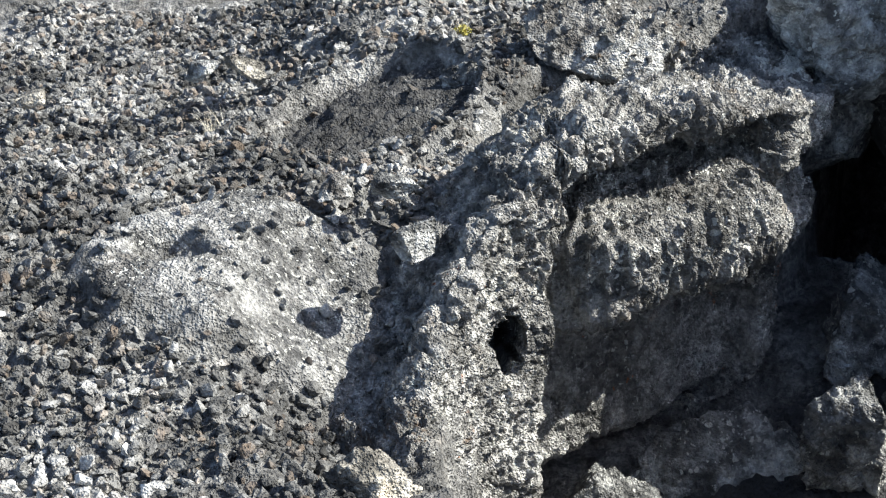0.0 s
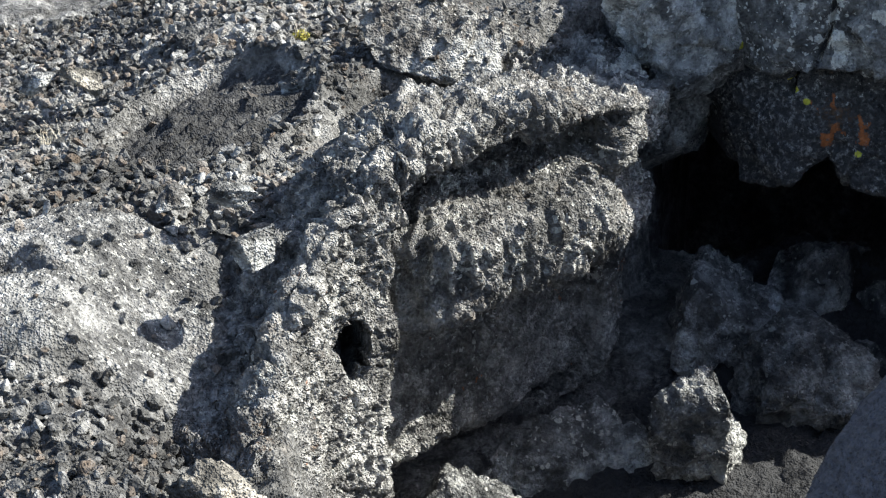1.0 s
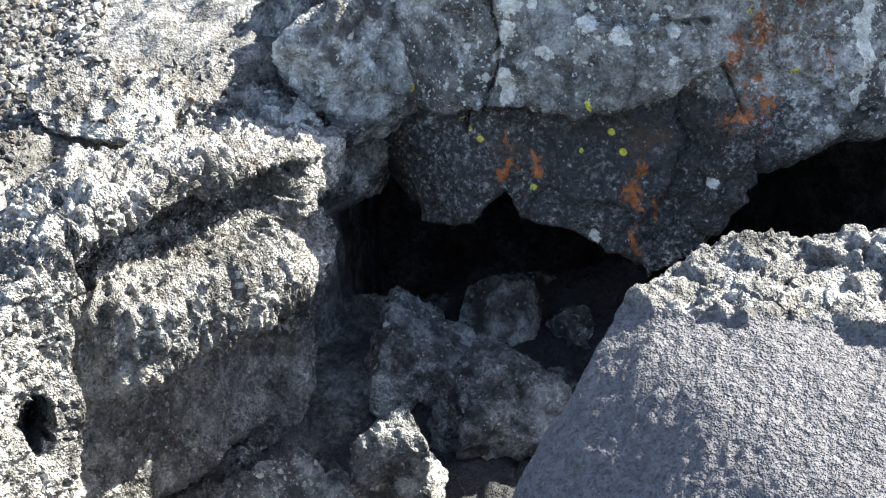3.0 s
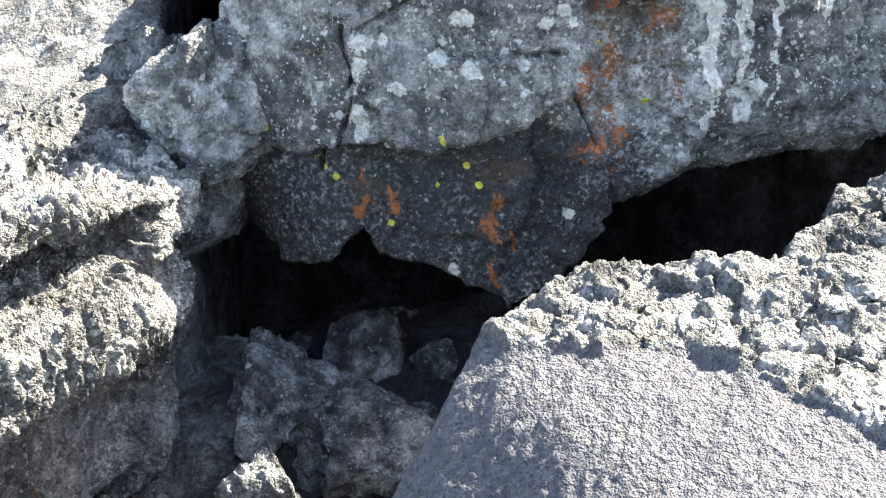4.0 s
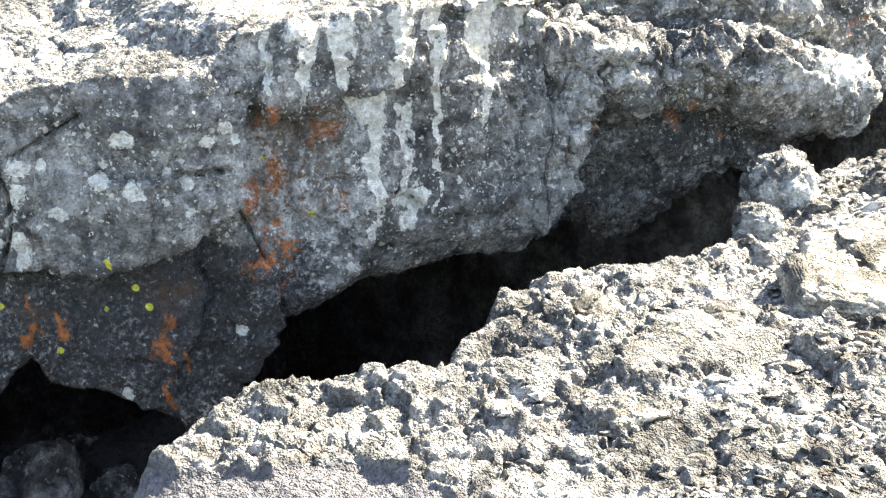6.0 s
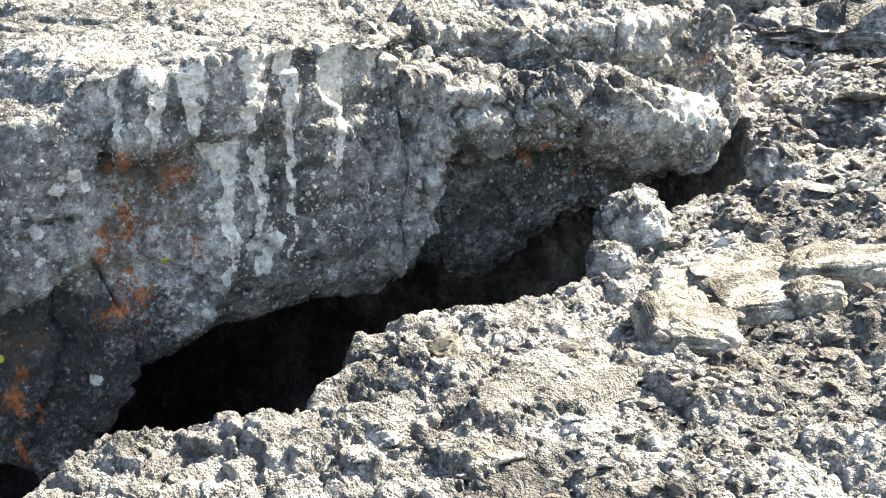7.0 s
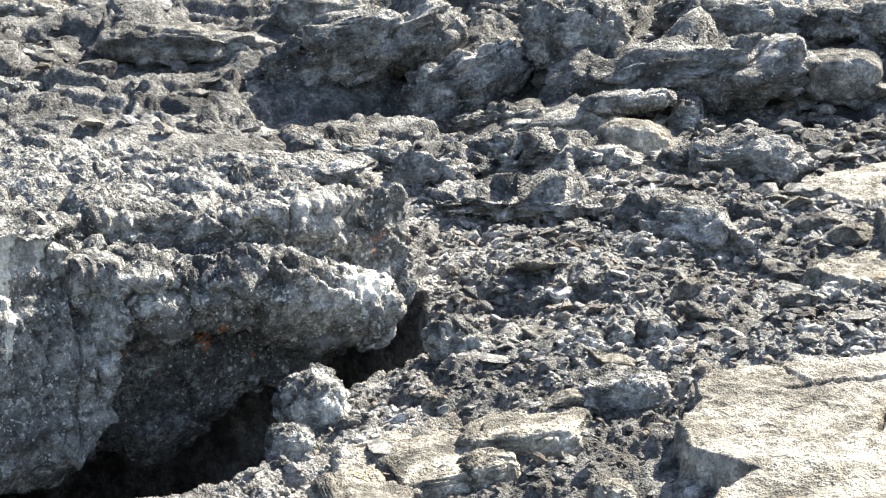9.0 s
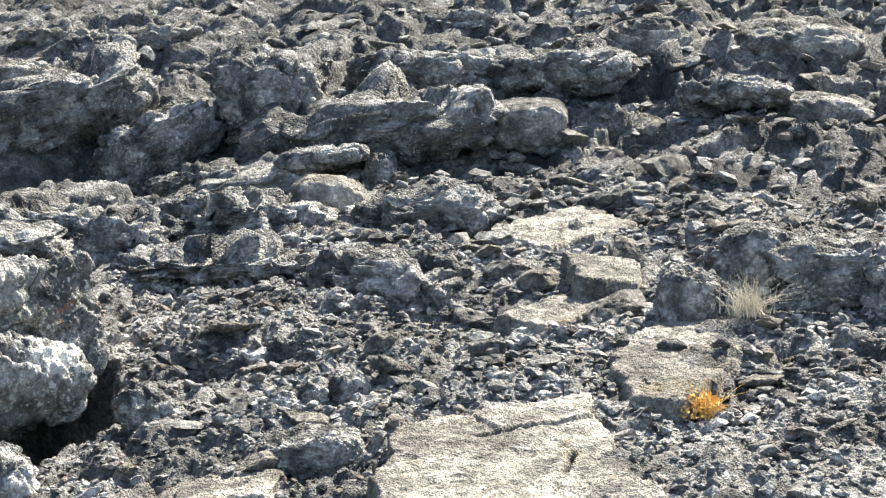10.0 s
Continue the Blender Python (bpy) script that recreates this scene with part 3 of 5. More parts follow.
    d += upper * (0.07 * (chunks(warp(p, 0.2, 0.04, 81), 0.22, 79) - 0.5) + 0.010 * ridged(p, 0.06, 3, 80))
    lobe = N * (1 - upper) * ss(lobe_low[:, None] - 0.03, lobe_low[:, None] + 0.03, Z) * (1 - tip[:, None])
    fold = bump(np.hypot((X - 4.10) / 0.22, (Z - 0.66) / 0.12), 1.0)
    d += lobe * (0.060 * (chunks(warp(p, 0.15, 0.06, 68), 0.17, 69) - 0.5) * (1 - 0.6 * ss(3.85, 4.0, X)) + 0.018 * (chunks(warp(p, 0.06, 0.02, 71), 0.06, 72) - 0.5) + 0.008 * ridged(p, 0.07, 3, 70)) + 0.028 * fold * np.sin((0.55 * X + Z) * 95 + 2 * w)
    pock = N * (1 - upper) * (1 - lobe)
    d += pock * (0.045 * (lumps(warp(p, 0.1, 0.04, 65), 0.16, 66) - 0.5) + 0.016 * ridged(p, 0.09, 4, 67))
    for cx, cz0, cz1, width, wander, lean in ((1.665, 0.10, 0.54, 0.009, 0.05, 0.0), (1.70, 0.53, 0.64, 0.010, 0.04, 1.3), (3.30, 0.20, 0.86, 0.012, 0.05, 0.0), (2.34, 0.20, 0.36, 0.006, 0.10, -0.4)):
        line = np.abs(X - cx - wander * perlin(Z * 5, 0 * Z, 0 * Z + cx, 11) - lean * np.clip(Z - cz0, 0, 0.2))
        d -= 0.055 * ss(width, 0.0, line) * ss(cz0 - 0.02, cz0, Z) * ss(cz1 + 0.02, cz1, Z)
    d -= 0.035 * ss(0.016, 0.0, np.abs(Z - 0.47 - 0.03 * (X - 2.2) + 0.02 * w)) * ss(2.05, 2.10, X) * ss(2.26, 2.22, X)  # a short ledge
    q = p + n * d[..., None]
    crust, fine = fbm(p, 0.08, 3, 207), fbm(p, 0.03, 3, 209)
    pale = 1.2 * spots(X + 0.02 * w, Z + 0.02 * crust, [(1.78, 0.37), (1.90, 0.46), (1.98, 0.44), (2.12, 0.45), (1.70, 0.50), (1.68, 0.41), (1.68, 0.34), (1.69, 0.28), (1.70, 0.23), (1.76, 0.51), (2.13, 0.36), (1.47, 0.50), (1.80, 0.375),
                                                    (2.27, 0.56), (2.18, 0.56), (2.29, -0.03), (1.97, -0.22), (1.97, 0.58), (1.70, 0.25), (1.69, 0.44), (2.01, 0.43), (2.24, 0.60)], 0.019)
    for a, zt, zb, wd in ((2.36, 0.9, 0.66, 0.016), (2.47, 0.9, 0.66, 0.035), (2.58, 0.9, 0.66, 0.040), (2.70, 0.64, 0.20, 0.022), (2.68, 0.64, 0.52, 0.05), (2.76, 0.9, 0.66, 0.030), (2.905, 0.9, 0.26, 0.014), (2.88, 0.9, 0.68, 0.03), (3.08, 0.92, 0.48, 0.036), (3.05, 0.92, 0.70, 0.05), (2.80, 0.34, 0.20, 0.07), (2.80, 0.60, 0.30, 0.03), (3.22, 0.92, 0.72, 0.03)):
        s = ss(1.25, 0.55, np.abs(X - a + 0.03 * w) / (1.2 * wd * (0.45 + 0.75 * ss(zb, zt, Z)))) * ss(zb - 0.03, zb + 0.05, Z + 0.04 * w) * ss(zt + 0.02, zt - 0.01, Z) * ss(0.85, 0.5, n[..., 2])
        pale = np.maximum(pale, s * (0.84 + 0.5 * w + 0.50 * fine))
    # lichen on the flutes, whitened further to paint in grazing sun
    pale = np.maximum(pale, 0.40 * flute * ss(-0.20, 0.35, fine + w))
    bright = bump(np.hypot((X - 4.30) / 0.17, (Z - 0.585) / 0.07), 1.0)
    pale = np.maximum(pale, (0.42 * lobe + 0.40 * upper) * ss(-0.15, 0.35, crust + 0.6 * fine) + 0.75 * bright)
    pale = np.maximum(pale, 0.29 * proud * (1 - N) * ss(0.0, 0.5, fbm(p, 0.22, 3, 208)))
    low_part = ss(0.22, 0.14, Z) * ss(2.4, 2.3, X)
    XL, ZL = X + 0.06 * low_part, Z - 0.03 * low_part
    XR, ZR = XL + 0.06 * w, ZL + 0.08 * fbm(p, 0.06, 3, 213)
    rust = 0.95 * spots(XR, ZR, [(1.75, 0.05), (1.79, -0.04), (1.88, -0.02), (1.82, 0.04)], 0.022) + 0.80 * spots(XR, ZR, [(2.15, -0.03), (2.14, -0.12), (2.13, -0.23), (2.22, -0.14), (2.17, -0.07)], 0.022, 2.2) + \
        0.62 * spots(XR, ZR, [(2.40, 0.27), (2.37, 0.19), (2.53, 0.55), (2.59, 0.35), (2.36, 0.58), (2.34, 0.36), (2.44, 0.20), (2.40, 0.42)], 0.045, 2.0) + 0.5 * pock * ss(0.1, 0.6, w) * ss(0.25, 0.35, Z)
    sulphur = 1.25 * spots(XL, ZL, [(2.00, 0.02), (2.11, 0.02), (1.87, -0.10), (2.24, 0.32), (2.50, 0.31), (1.73, 0.04), (1.70, 0.07), (1.68, 0.11), (2.08, 0.08), (1.91, 0.24), (2.37, 0.48)], 0.0085)
    ledge = ss(0.05, 0.0, np.abs(step)) * (Z < 0.3)
    brown = 0.55 * spots(X, Z, [(2.08, -0.02), (2.10, 0.08), (1.75, 0.04), (2.16, 0.10)], 0.09) + 0.46 * ss(2.30, 2.34, X) * ss(2.68, 2.60, X) * ss(0.66, 0.62, Z) * ss(0.1, 0.35, Z) + 0.30 * pock + 0.34 * ledge * (1 - N) + 0.22 * ramp_top
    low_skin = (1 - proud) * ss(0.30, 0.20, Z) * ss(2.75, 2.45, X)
    # paints shade into hollow, undercut and cave roof; also darkens lower skin and top
    dark_and_shade = np.maximum(0.46 * pock + 0.46 * ramp_top * (1 - 0.3 * N) + 0.26 * lobe * ss(-0.2, 0.2, fbm(p, 0.12, 3, 217)) + 0.15 * upper, 0.56 * low_skin) + 0.34 * ss(0.12, 0.0, Z) * ss(2.4, 2.7, X) * (1 - N) + 0.9 * (np.arange(680)[None, :] > 680 * mean[last - 1] + 14)
    return mesh_from("rock_roof", q, grid_faces(*d.shape), CLIFF, True, {"pale": pale, "rust": rust, "sulphur": sulphur, "brown": brown, "lilac": 0 * X, "dark_and_shade": dark_and_shade})


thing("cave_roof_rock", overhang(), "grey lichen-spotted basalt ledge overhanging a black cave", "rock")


# ---- the left block with its brow ----
def left_block():
    line = np.array([(0.05, 2.98), (0.06, 3.36), (0.20, 3.66), (0.45, 3.88), (0.75, 4.14), (1.02, 4.36), (1.20, 4.66), (1.14, 5.00), (0.95, 5.3)])
    s = np.r_[0, np.cumsum(np.hypot(*np.diff(line, axis=0).T))]
    u = np.arange(0, s[-1], 0.0052)
    lx, ly = np.interp(u, s, line[:, 0]), np.interp(u, s, line[:, 1])
    for _ in range(80):
        lx[1:-1] = 0.5 * lx[1:-1] + 0.25 * (lx[:-2] + lx[2:])
        ly[1:-1] = 0.5 * ly[1:-1] + 0.25 * (ly[:-2] + ly[2:])
    tx, ty = np.gradient(lx), np.gradient(ly)
    ln = np.hypot(tx, ty)
    ox, oy = ty / ln, -tx / ln
    ztop = np.interp(u, [0, 0.25, 0.45, 0.60, 0.75, 0.90, 1.05, 1.5, 1.85, 2.2, 2.8], [-0.24, -0.15, -0.04, 0.06, 0.15, 0.25, 0.29, 0.26, 0.17, 0.13, 0.2])
    zbot = -1.15
    drop = ss(0.85, 0.45, u)
    rows = []
    for k in np.linspace(1, 0, 150)[:-1]:
        reach = (0.42 + 0.22 * ss(1.0, 1.6, u)) * k
        rows.append(xyz(lx - ox * reach, ly - oy * reach, ztop + 0.02 * np.sin(k * 3) - 0.26 * ss(0.30, 1, k) - drop * (np.maximum(ztop, -0.10) + 0.22) * ss(0.03, 0.24, k)))
    first = len(rows)
    for k in np.linspace(0, 1, 290):
        z = lerp(ztop, zbot, k)
        uw = u + 0.05 * perlin(z * 5, 0 * z, 0 * z, 12) + 0.02 * perlin(z * 17, u * 6, 0 * z, 13)
        br = ss(0.92, 1.02, uw) * ss(1.85, 1.60, uw)
        o = 0.02 - 0.30 * br * ss(0.205, 0.175, z) + 0.31 * br * ss(0.09, -0.07, z) * ss(0.95, 1.2, u) - 0.28 * ss(-0.18, -0.28, z + 0.11 * ss(1.3, 0.95, u)) * ss(0.88, 1.04, uw) * ss(2.4, 1.9, u) - 0.30 * ss(-0.74, -0.95, z)
        o = o - 0.10 * ss(1.7, 1.9, u) * bump(np.abs(z + 0.06), 0.10)
        rows.append(xyz(lx + ox * o, ly + oy * o, z))
    p, mean = even(np.stack(rows, 1), 470)
    p = soften(p, 2)
    n = grid_normals(soften(p, 4))
    n *= np.sign(n[len(u) // 2, int(470 * mean[first + 20]), 0])
    X, Y, Z = p[..., 0], p[..., 1], p[..., 2]
    U = np.broadcast_to(u[:, None], X.shape)
    face = np.zeros(X.shape)
    face[:, int(470 * mean[first - 6]):] = 1
    w = fbm(p, 0.10, 3, 65)
    wp = warp(p, 0.08, 0.03, 82)
    lower = ss(-0.22, -0.32, Z) * ss(0.9, 1.0, U)
    br = ss(0.92, 1.02, u) * ss(1.85, 1.60, u)
    drape = br[:, None] * ss(0.12, 0.04, Z) * ss(-0.34, -0.24, Z)
    d = 0.022 * fbm(p, 0.32, 3, 61) + (1 - 0.65 * lower) * (1 - 0.75 * drape) * (0.009 * ridged(wp, 0.09, 5, 63, 0.6) + 0.024 * (chunks(wp, 0.09, 69) - 0.5) + 0.012 * (chunks(wp, 0.04, 73) - 0.5)) + 0.003 * fbm(p, 0.018, 3, 67)
    d += drape * (0.020 * ridged(p + 0.02 * w[..., None], 0.045, 4, 62, stretch=(1, 1, 3.2)) + 0.022 * lumps(p, 0.026, 78, (1, 1, 2.6)))
    d += (1 - face) * (0.035 * terrace(fbm(wp, 0.25, 3, 64), 3.0) + 0.035 * (chunks(wp, 0.11, 60) - 0.5) + 0.014 * (chunks(wp, 0.045, 59) - 0.5)) + face * lower * (0.012 * (chunks(wp, 0.05, 91) - 0.5) + 0.008 * (chunks(p, 0.022, 92) - 0.5)) + face * (1 - lower) * 0.012 * (lumps(wp, 0.025, 70) - 0.5)
    d -= (1 - lower) * (0.018 * ss(0.42, 0.15, cells(wp, 0.040, 95)[0]) * ss(-0.3, 0.2, w))
    hole = ss(1.04, 0.95, np.hypot((U - 0.795) / 0.042, (Z + 0.19) / 0.070) + 0.12 * w) * face
    d -= 0.05 * ss(1.2, 0.5, np.hypot((U - 1.90) / 0.06, (Z + 0.10) / 0.05) + 0.3 * w) * face
    q = p + n * d[..., None] + hole[..., None] * np.array([-0.03, 0.34, -0.10])
    pale = 0.46 * face * (1 - lower) * ss(-0.1, 0.5, fbm(p, 0.15, 3, 72)) + 0.55 * ss(2.0, 2.15, U) * face * ss(0.0, 0.4, w)
    rust = 0.40 * ss(0.25, 0.65, fbm(p, 0.10, 3, 74)) * face * ss(0.2, 0.35, U) * ss(1.0, 0.7, U) + 0.42 * lower * ss(0.45, 0.75, fbm(p, 0.06, 3, 75))
    brown = 0.45 * face * ss(0.1, 0.6, fbm(p, 0.12, 2, 76)) * ss(0.9, 0.6, U) * (Z < 0.1) + 0.42 * (1 - face) * ss(0.70, 0.45, U)
    return mesh_from("left_block", q, grid_faces(*d.shape), CRUST, True, {"pale": pale, "rust": rust, "sulphur": 0 * X, "brown": brown, "lilac": 0.25 * lower, "dark_and_shade": 0 * X})


thing("lava_block", left_block(), "rough clinkery lava block with a brow and hanging drips", "rock")


# ---- loose boulders ----
def boulder_mesh(name, seed, size, mat, level=5, cuts=13, rough=0.06, depth=(0.34, 0.68)):
    """A broken block: a ball cut by planes, then pitted. size: its three widths."""
    rng = np.random.RandomState(seed)
    bm = bmesh.new()
    bmesh.ops.create_icosphere(bm, subdivisions=level, radius=1.0)
    v = np.array([p.co[:] for p in bm.verts])
    f = np.array([[p.index for p in q.verts] for q in bm.faces])
    bm.free()
    for _ in range(cuts):
        n = rng.normal(size=3)
        n /= np.linalg.norm(n)
        h = rng.uniform(*depth)
        over = np.clip(v @ n - h, 0, None)
        v = v - over[:, None] * n * 0.96
    v = v / np.abs(v).max(0)
    v = v * np.array(size) / 2
    s = max(size)
    nrm = v / (np.linalg.norm(v, axis=1, keepdims=True) + 1e-9)
    at = v + seed * 3.1
    d = rough * s * (0.28 * fbm(at, 0.4 * s, 3, seed) + 1.1 * (chunks(at + 0.1 * s * fbm(at, 0.3 * s, 2, seed + 3)[..., None], 0.42 * s, seed + 4) - 0.5) * (rough > 0.04) + 0.22 * ridged(at, 0.15 * s, 3, seed + 5)) + (0.020 * (lumps(at, 0.05, seed) - 0.5) + 0.010 * ridged(at, 0.045, 3, seed + 9) + 0.003 * fbm(at, 0.012, 2, seed)) * (level > 4)
    v = v + nrm * d[:, None]
    return mesh_from(name, v, f, mat, level > 4)


def boulder(name, seed, place, size, turn=(0, 0, 0), label="", mat=None, level=5, **kw):
    me = boulder_mesh(name, seed, size, mat or BOULDER, level, **kw)
    if math.hypot(place[0], place[1]) > 6.5:  # far blocks sit in the flow
        g = float(ground_z(place[0], place[1]))
        place = (place[0], place[1], min(max(place[2], g + 0.18 * size[2]), g + 0.42 * size[2]))
    return thing(name, me, label or "grey angular lava boulder", "boulder", at=pose(*place, *turn))


beside = boulder("boulder", 3, (1.38, 4.97, 0.30), (0.58, 0.54, 0.62), (4, 30, 14), "grey lichened block beside the cave mouth", mat=CLIFF, level=6)
co = np.array([(beside.matrix_world @ v.co)[:] for v in beside.data.vertices])
spot = beside.data.attributes.new("sulphur", "FLOAT", "POINT")
spot.data.foreach_set("value", (1.5 - np.hypot(co[:, 0] - 1.50, co[:, 2] - 0.205) / 0.020).clip(0, 1).astype(np.float32))
boulder("boulder", 24, (1.20, 5.35, 0.10), (0.50, 0.40, 0.70), (4, 6, 50), "shaded block wedged behind the cave mouth")
boulder("boulder", 34, (1.46, 5.24, -0.06), (0.36, 0.30, 0.56), (6, 18, 30), "dark brownish block wedged under the overhang", mat=CRUST)
boulder("boulder", 4, (1.00, 4.40, -0.92), (0.66, 0.44, 0.50), (5, -6, 15), "dark rough boulder lying in the pit", level=6, depth=(0.30, 0.6))
boulder("boulder", 23, (1.29, 4.30, -0.78), (0.34, 0.32, 0.50), (5, -8, 35), "rough grey boulder standing in the pit with a sunlit end", level=6, depth=(0.3, 0.6))
boulder("boulder", 5, (0.60, 4.12, -0.95), (0.34, 0.26, 0.32), (0, 10, 40), "small pale angular boulder in the pit", level=6)
boulder("boulder", 6, (1.68, 4.56, -0.76), (0.46, 0.42, 0.46), (0, 5, 25), "dark cube-shaped boulder in the cave mouth", level=6, depth=(0.5, 0.8))
boulder("boulder", 7, (1.50, 4.92, -0.74), (0.42, 0.38, 0.50), (10, 0, 70), "dark grey boulder leaning in the cave mouth", level=6, depth=(0.5, 0.8))
boulder("boulder", 25, (1.84, 5.05, -0.70), (0.28, 0.26, 0.36), (10, 20, 10), "pointed dark boulder in the cave", depth=(0.5, 0.8))
boulder("boulder", 26, (2.10, 5.00, -0.80), (0.26, 0.22, 0.30), (0, 0, 60), "dark brown boulder on the cave floor", depth=(0.5, 0.8))
boulder("boulder", 27, (2.02, 5.30, -0.74), (0.40, 0.26, 0.26), (0, 0, 20), "dark angular boulder on the cave floor", depth=(0.5, 0.8))
boulder("boulder", 28, (1.92, 4.72, -0.86), (0.24, 0.22, 0.26), (0, 20, 60), "dark boulder on the cave floor")
boulder("boulder", 29, (1.40, 4.10, -1.00), (0.30, 0.24, 0.22), (0, 0, 20), "grey boulder in the pit")
boulder("boulder", 30, (1.02, 4.62, -0.98), (0.30, 0.24, 0.22), (0, 0, 70), "dark boulder in the pit")
boulder("rock_slab", 8, (0.60, 4.88, 0.18), (0.48, 0.26, 0.27), (0, 14, 10), "dark triangular lava slab leaning on cinders", level=6)
boulder("rock", 31, (0.20, 4.77, 0.13), (0.12, 0.10, 0.11), (0, 0, 30), "small grey lava block on the cinders", level=5)
boulder("boulder", 32, (2.30, 4.98, -0.82), (0.34, 0.28, 0.34), (0, 10, 60), "dark boulder at the back of the pit")
boulder("boulder", 33, (2.16, 4.62, -0.74), (0.30, 0.24, 0.36), (20, 10, 20), "grey boulder under the overhang")


# ---- cinders and rubble ----
def stone_shapes(count, seed, flat=1.0):
    """Angular pebbles: hulls of a few random points."""
    rng = np.random.RandomState(seed)
    out = []
    for _ in range(count):
        bm = bmesh.new()
        pts = rng.normal(size=(16, 3))
        pts /= np.linalg.norm(pts, axis=1, keepdims=True)
        pts *= rng.uniform(0.75, 1.0, (16, 1))
        pts *= np.array([rng.uniform(0.8, 1.2), rng.uniform(0.65, 1.0), rng.uniform(0.5, 0.8) * flat])
        for q in pts:
            bm.verts.new(q)
        hull = bmesh.ops.convex_hull(bm, input=bm.verts)
        junk = [g for g in hull["geom_interior"] if isinstance(g, bmesh.types.BMVert)]
        bmesh.ops.delete(bm, geom=junk, context="VERTS")
        bmesh.ops.triangulate(bm, faces=bm.faces)
        bm.verts.index_update()
        out.append((np.array([v.co[:] for v in bm.verts]), np.array([[v.index for v in f.verts] for f in bm.faces])))
        bm.free()
    return out


def scatter(name, shapes, px, py, pz, size, seed, mat, label, tilt=0.6):
    """One mesh of many loose stones."""
    rng = np.random.RandomState(seed)
    vs, fs, n = [], [], 0
    which = rng.randint(0, len(shapes), len(px))
    for k, (v, f) in enumerate(shapes):
        idx = np.where(which == k)[0]
        if not len(idx):
            continue
        az, tx, ty = rng.uniform(0, 6.283, len(idx)), rng.normal(0, tilt, len(idx)), rng.normal(0, tilt, len(idx))
        ca, sa, cx, sx, cy, sy = np.cos(az), np.sin(az), np.cos(tx), np.sin(tx), np.cos(ty), np.sin(ty)
        rx = np.stack([np.stack([cx * 0 + 1, cx * 0, cx * 0], -1), np.stack([cx * 0, cx, -sx], -1), np.stack([cx * 0, sx, cx], -1)], 1)
        ry = np.stack([np.stack([cy, cy * 0, sy], -1), np.stack([cy * 0, cy * 0 + 1, cy * 0], -1), np.stack([-sy, cy * 0, cy], -1)], 1)
        rz = np.stack([np.stack([ca, -sa, ca * 0], -1), np.stack([sa, ca, ca * 0], -1), np.stack([ca * 0, ca * 0, ca * 0 + 1], -1)], 1)
        m = rx @ ry @ rz
        w = np.einsum("nij,vj->nvi", m, v) * size[idx][:, None, None] + np.stack([px[idx], py[idx], pz[idx]], -1)[:, None, :]
        vs.append(w.reshape(-1, 3))
        fs.append((f[None] + (n + np.arange(len(idx)) * len(v))[:, None, None]).reshape(-1, 3))
        n += w.shape[0] * w.shape[1]
    me = mesh_from(name, np.concatenate(vs), np.concatenate(fs), mat, False)
    return thing(name, me, label, name.split("_")[-1], kind="stuff")


def mask_at(field, x, y):
    i = np.clip(np.searchsorted(gx, x) - 1, 0, len(gx) - 2)
    j = np.clip(np.searchsorted(gy, y) - 1, 0, len(gy) - 2)
    return field[i, j]


def spread(x0, x1, y0, y1, step, seed, lo, hi, power, keep):
    """Jittered places with sizes; keep(x, y) gives the chance that a stone lies there."""
    rng = np.random.RandomState(seed)
    ax, ay = np.meshgrid(np.arange(x0, x1, step), np.arange(y0, y1, step), indexing="ij")
    x, y = (ax + rng.uniform(-0.6, 0.6, ax.shape) * step).ravel(), (ay + rng.uniform(-0.6, 0.6, ax.shape) * step).ravel()
    size = lo + (hi - lo) * rng.uniform(0, 1, x.shape) ** power
    ok = rng.uniform(0, 1, x.shape) < keep(x, y)
    return x[ok], y[ok], size[ok]


ROUND, ANGULAR, PLATES, CHIPS = stone_shapes(14, 1), stone_shapes(14, 2, 0.8), stone_shapes(12, 3, 0.55), stone_shapes(14, 4, 0.65)


def left_keep(x, y):
    open_ground = 1 - mask_at(np.clip(0.93 * hump + dish, 0, 1), x, y)
    return np.where((mask_at(pit_d, x, y) < -0.02) & (x < 0.35 + 0.25 * (y - 4.4)), 0.95 * open_ground + 0.04, 0)


x, y, r = spread(-1.35, 0.75, 2.35, 6.3, 0.0225, 11, 0.007, 0.026, 1.7, left_keep)
scatter("cinder_gravel", ROUND, x, y, ground_z(x, y) + 0.5 * r, r, 12, GRAVEL, "loose grey and brownish cinder gravel on the bank")
x, y, r = spread(-1.35, 0.65, 2.5, 6.3, 0.11, 13, 0.018, 0.042, 2.5, lambda x, y: 0.5 * left_keep(x, y))
scatter("cinder_stones", ANGULAR, x, y, ground_z(x, y) + 0.35 * r, r, 14, GRAVEL, "larger loose cinder stones strewn on gravel")


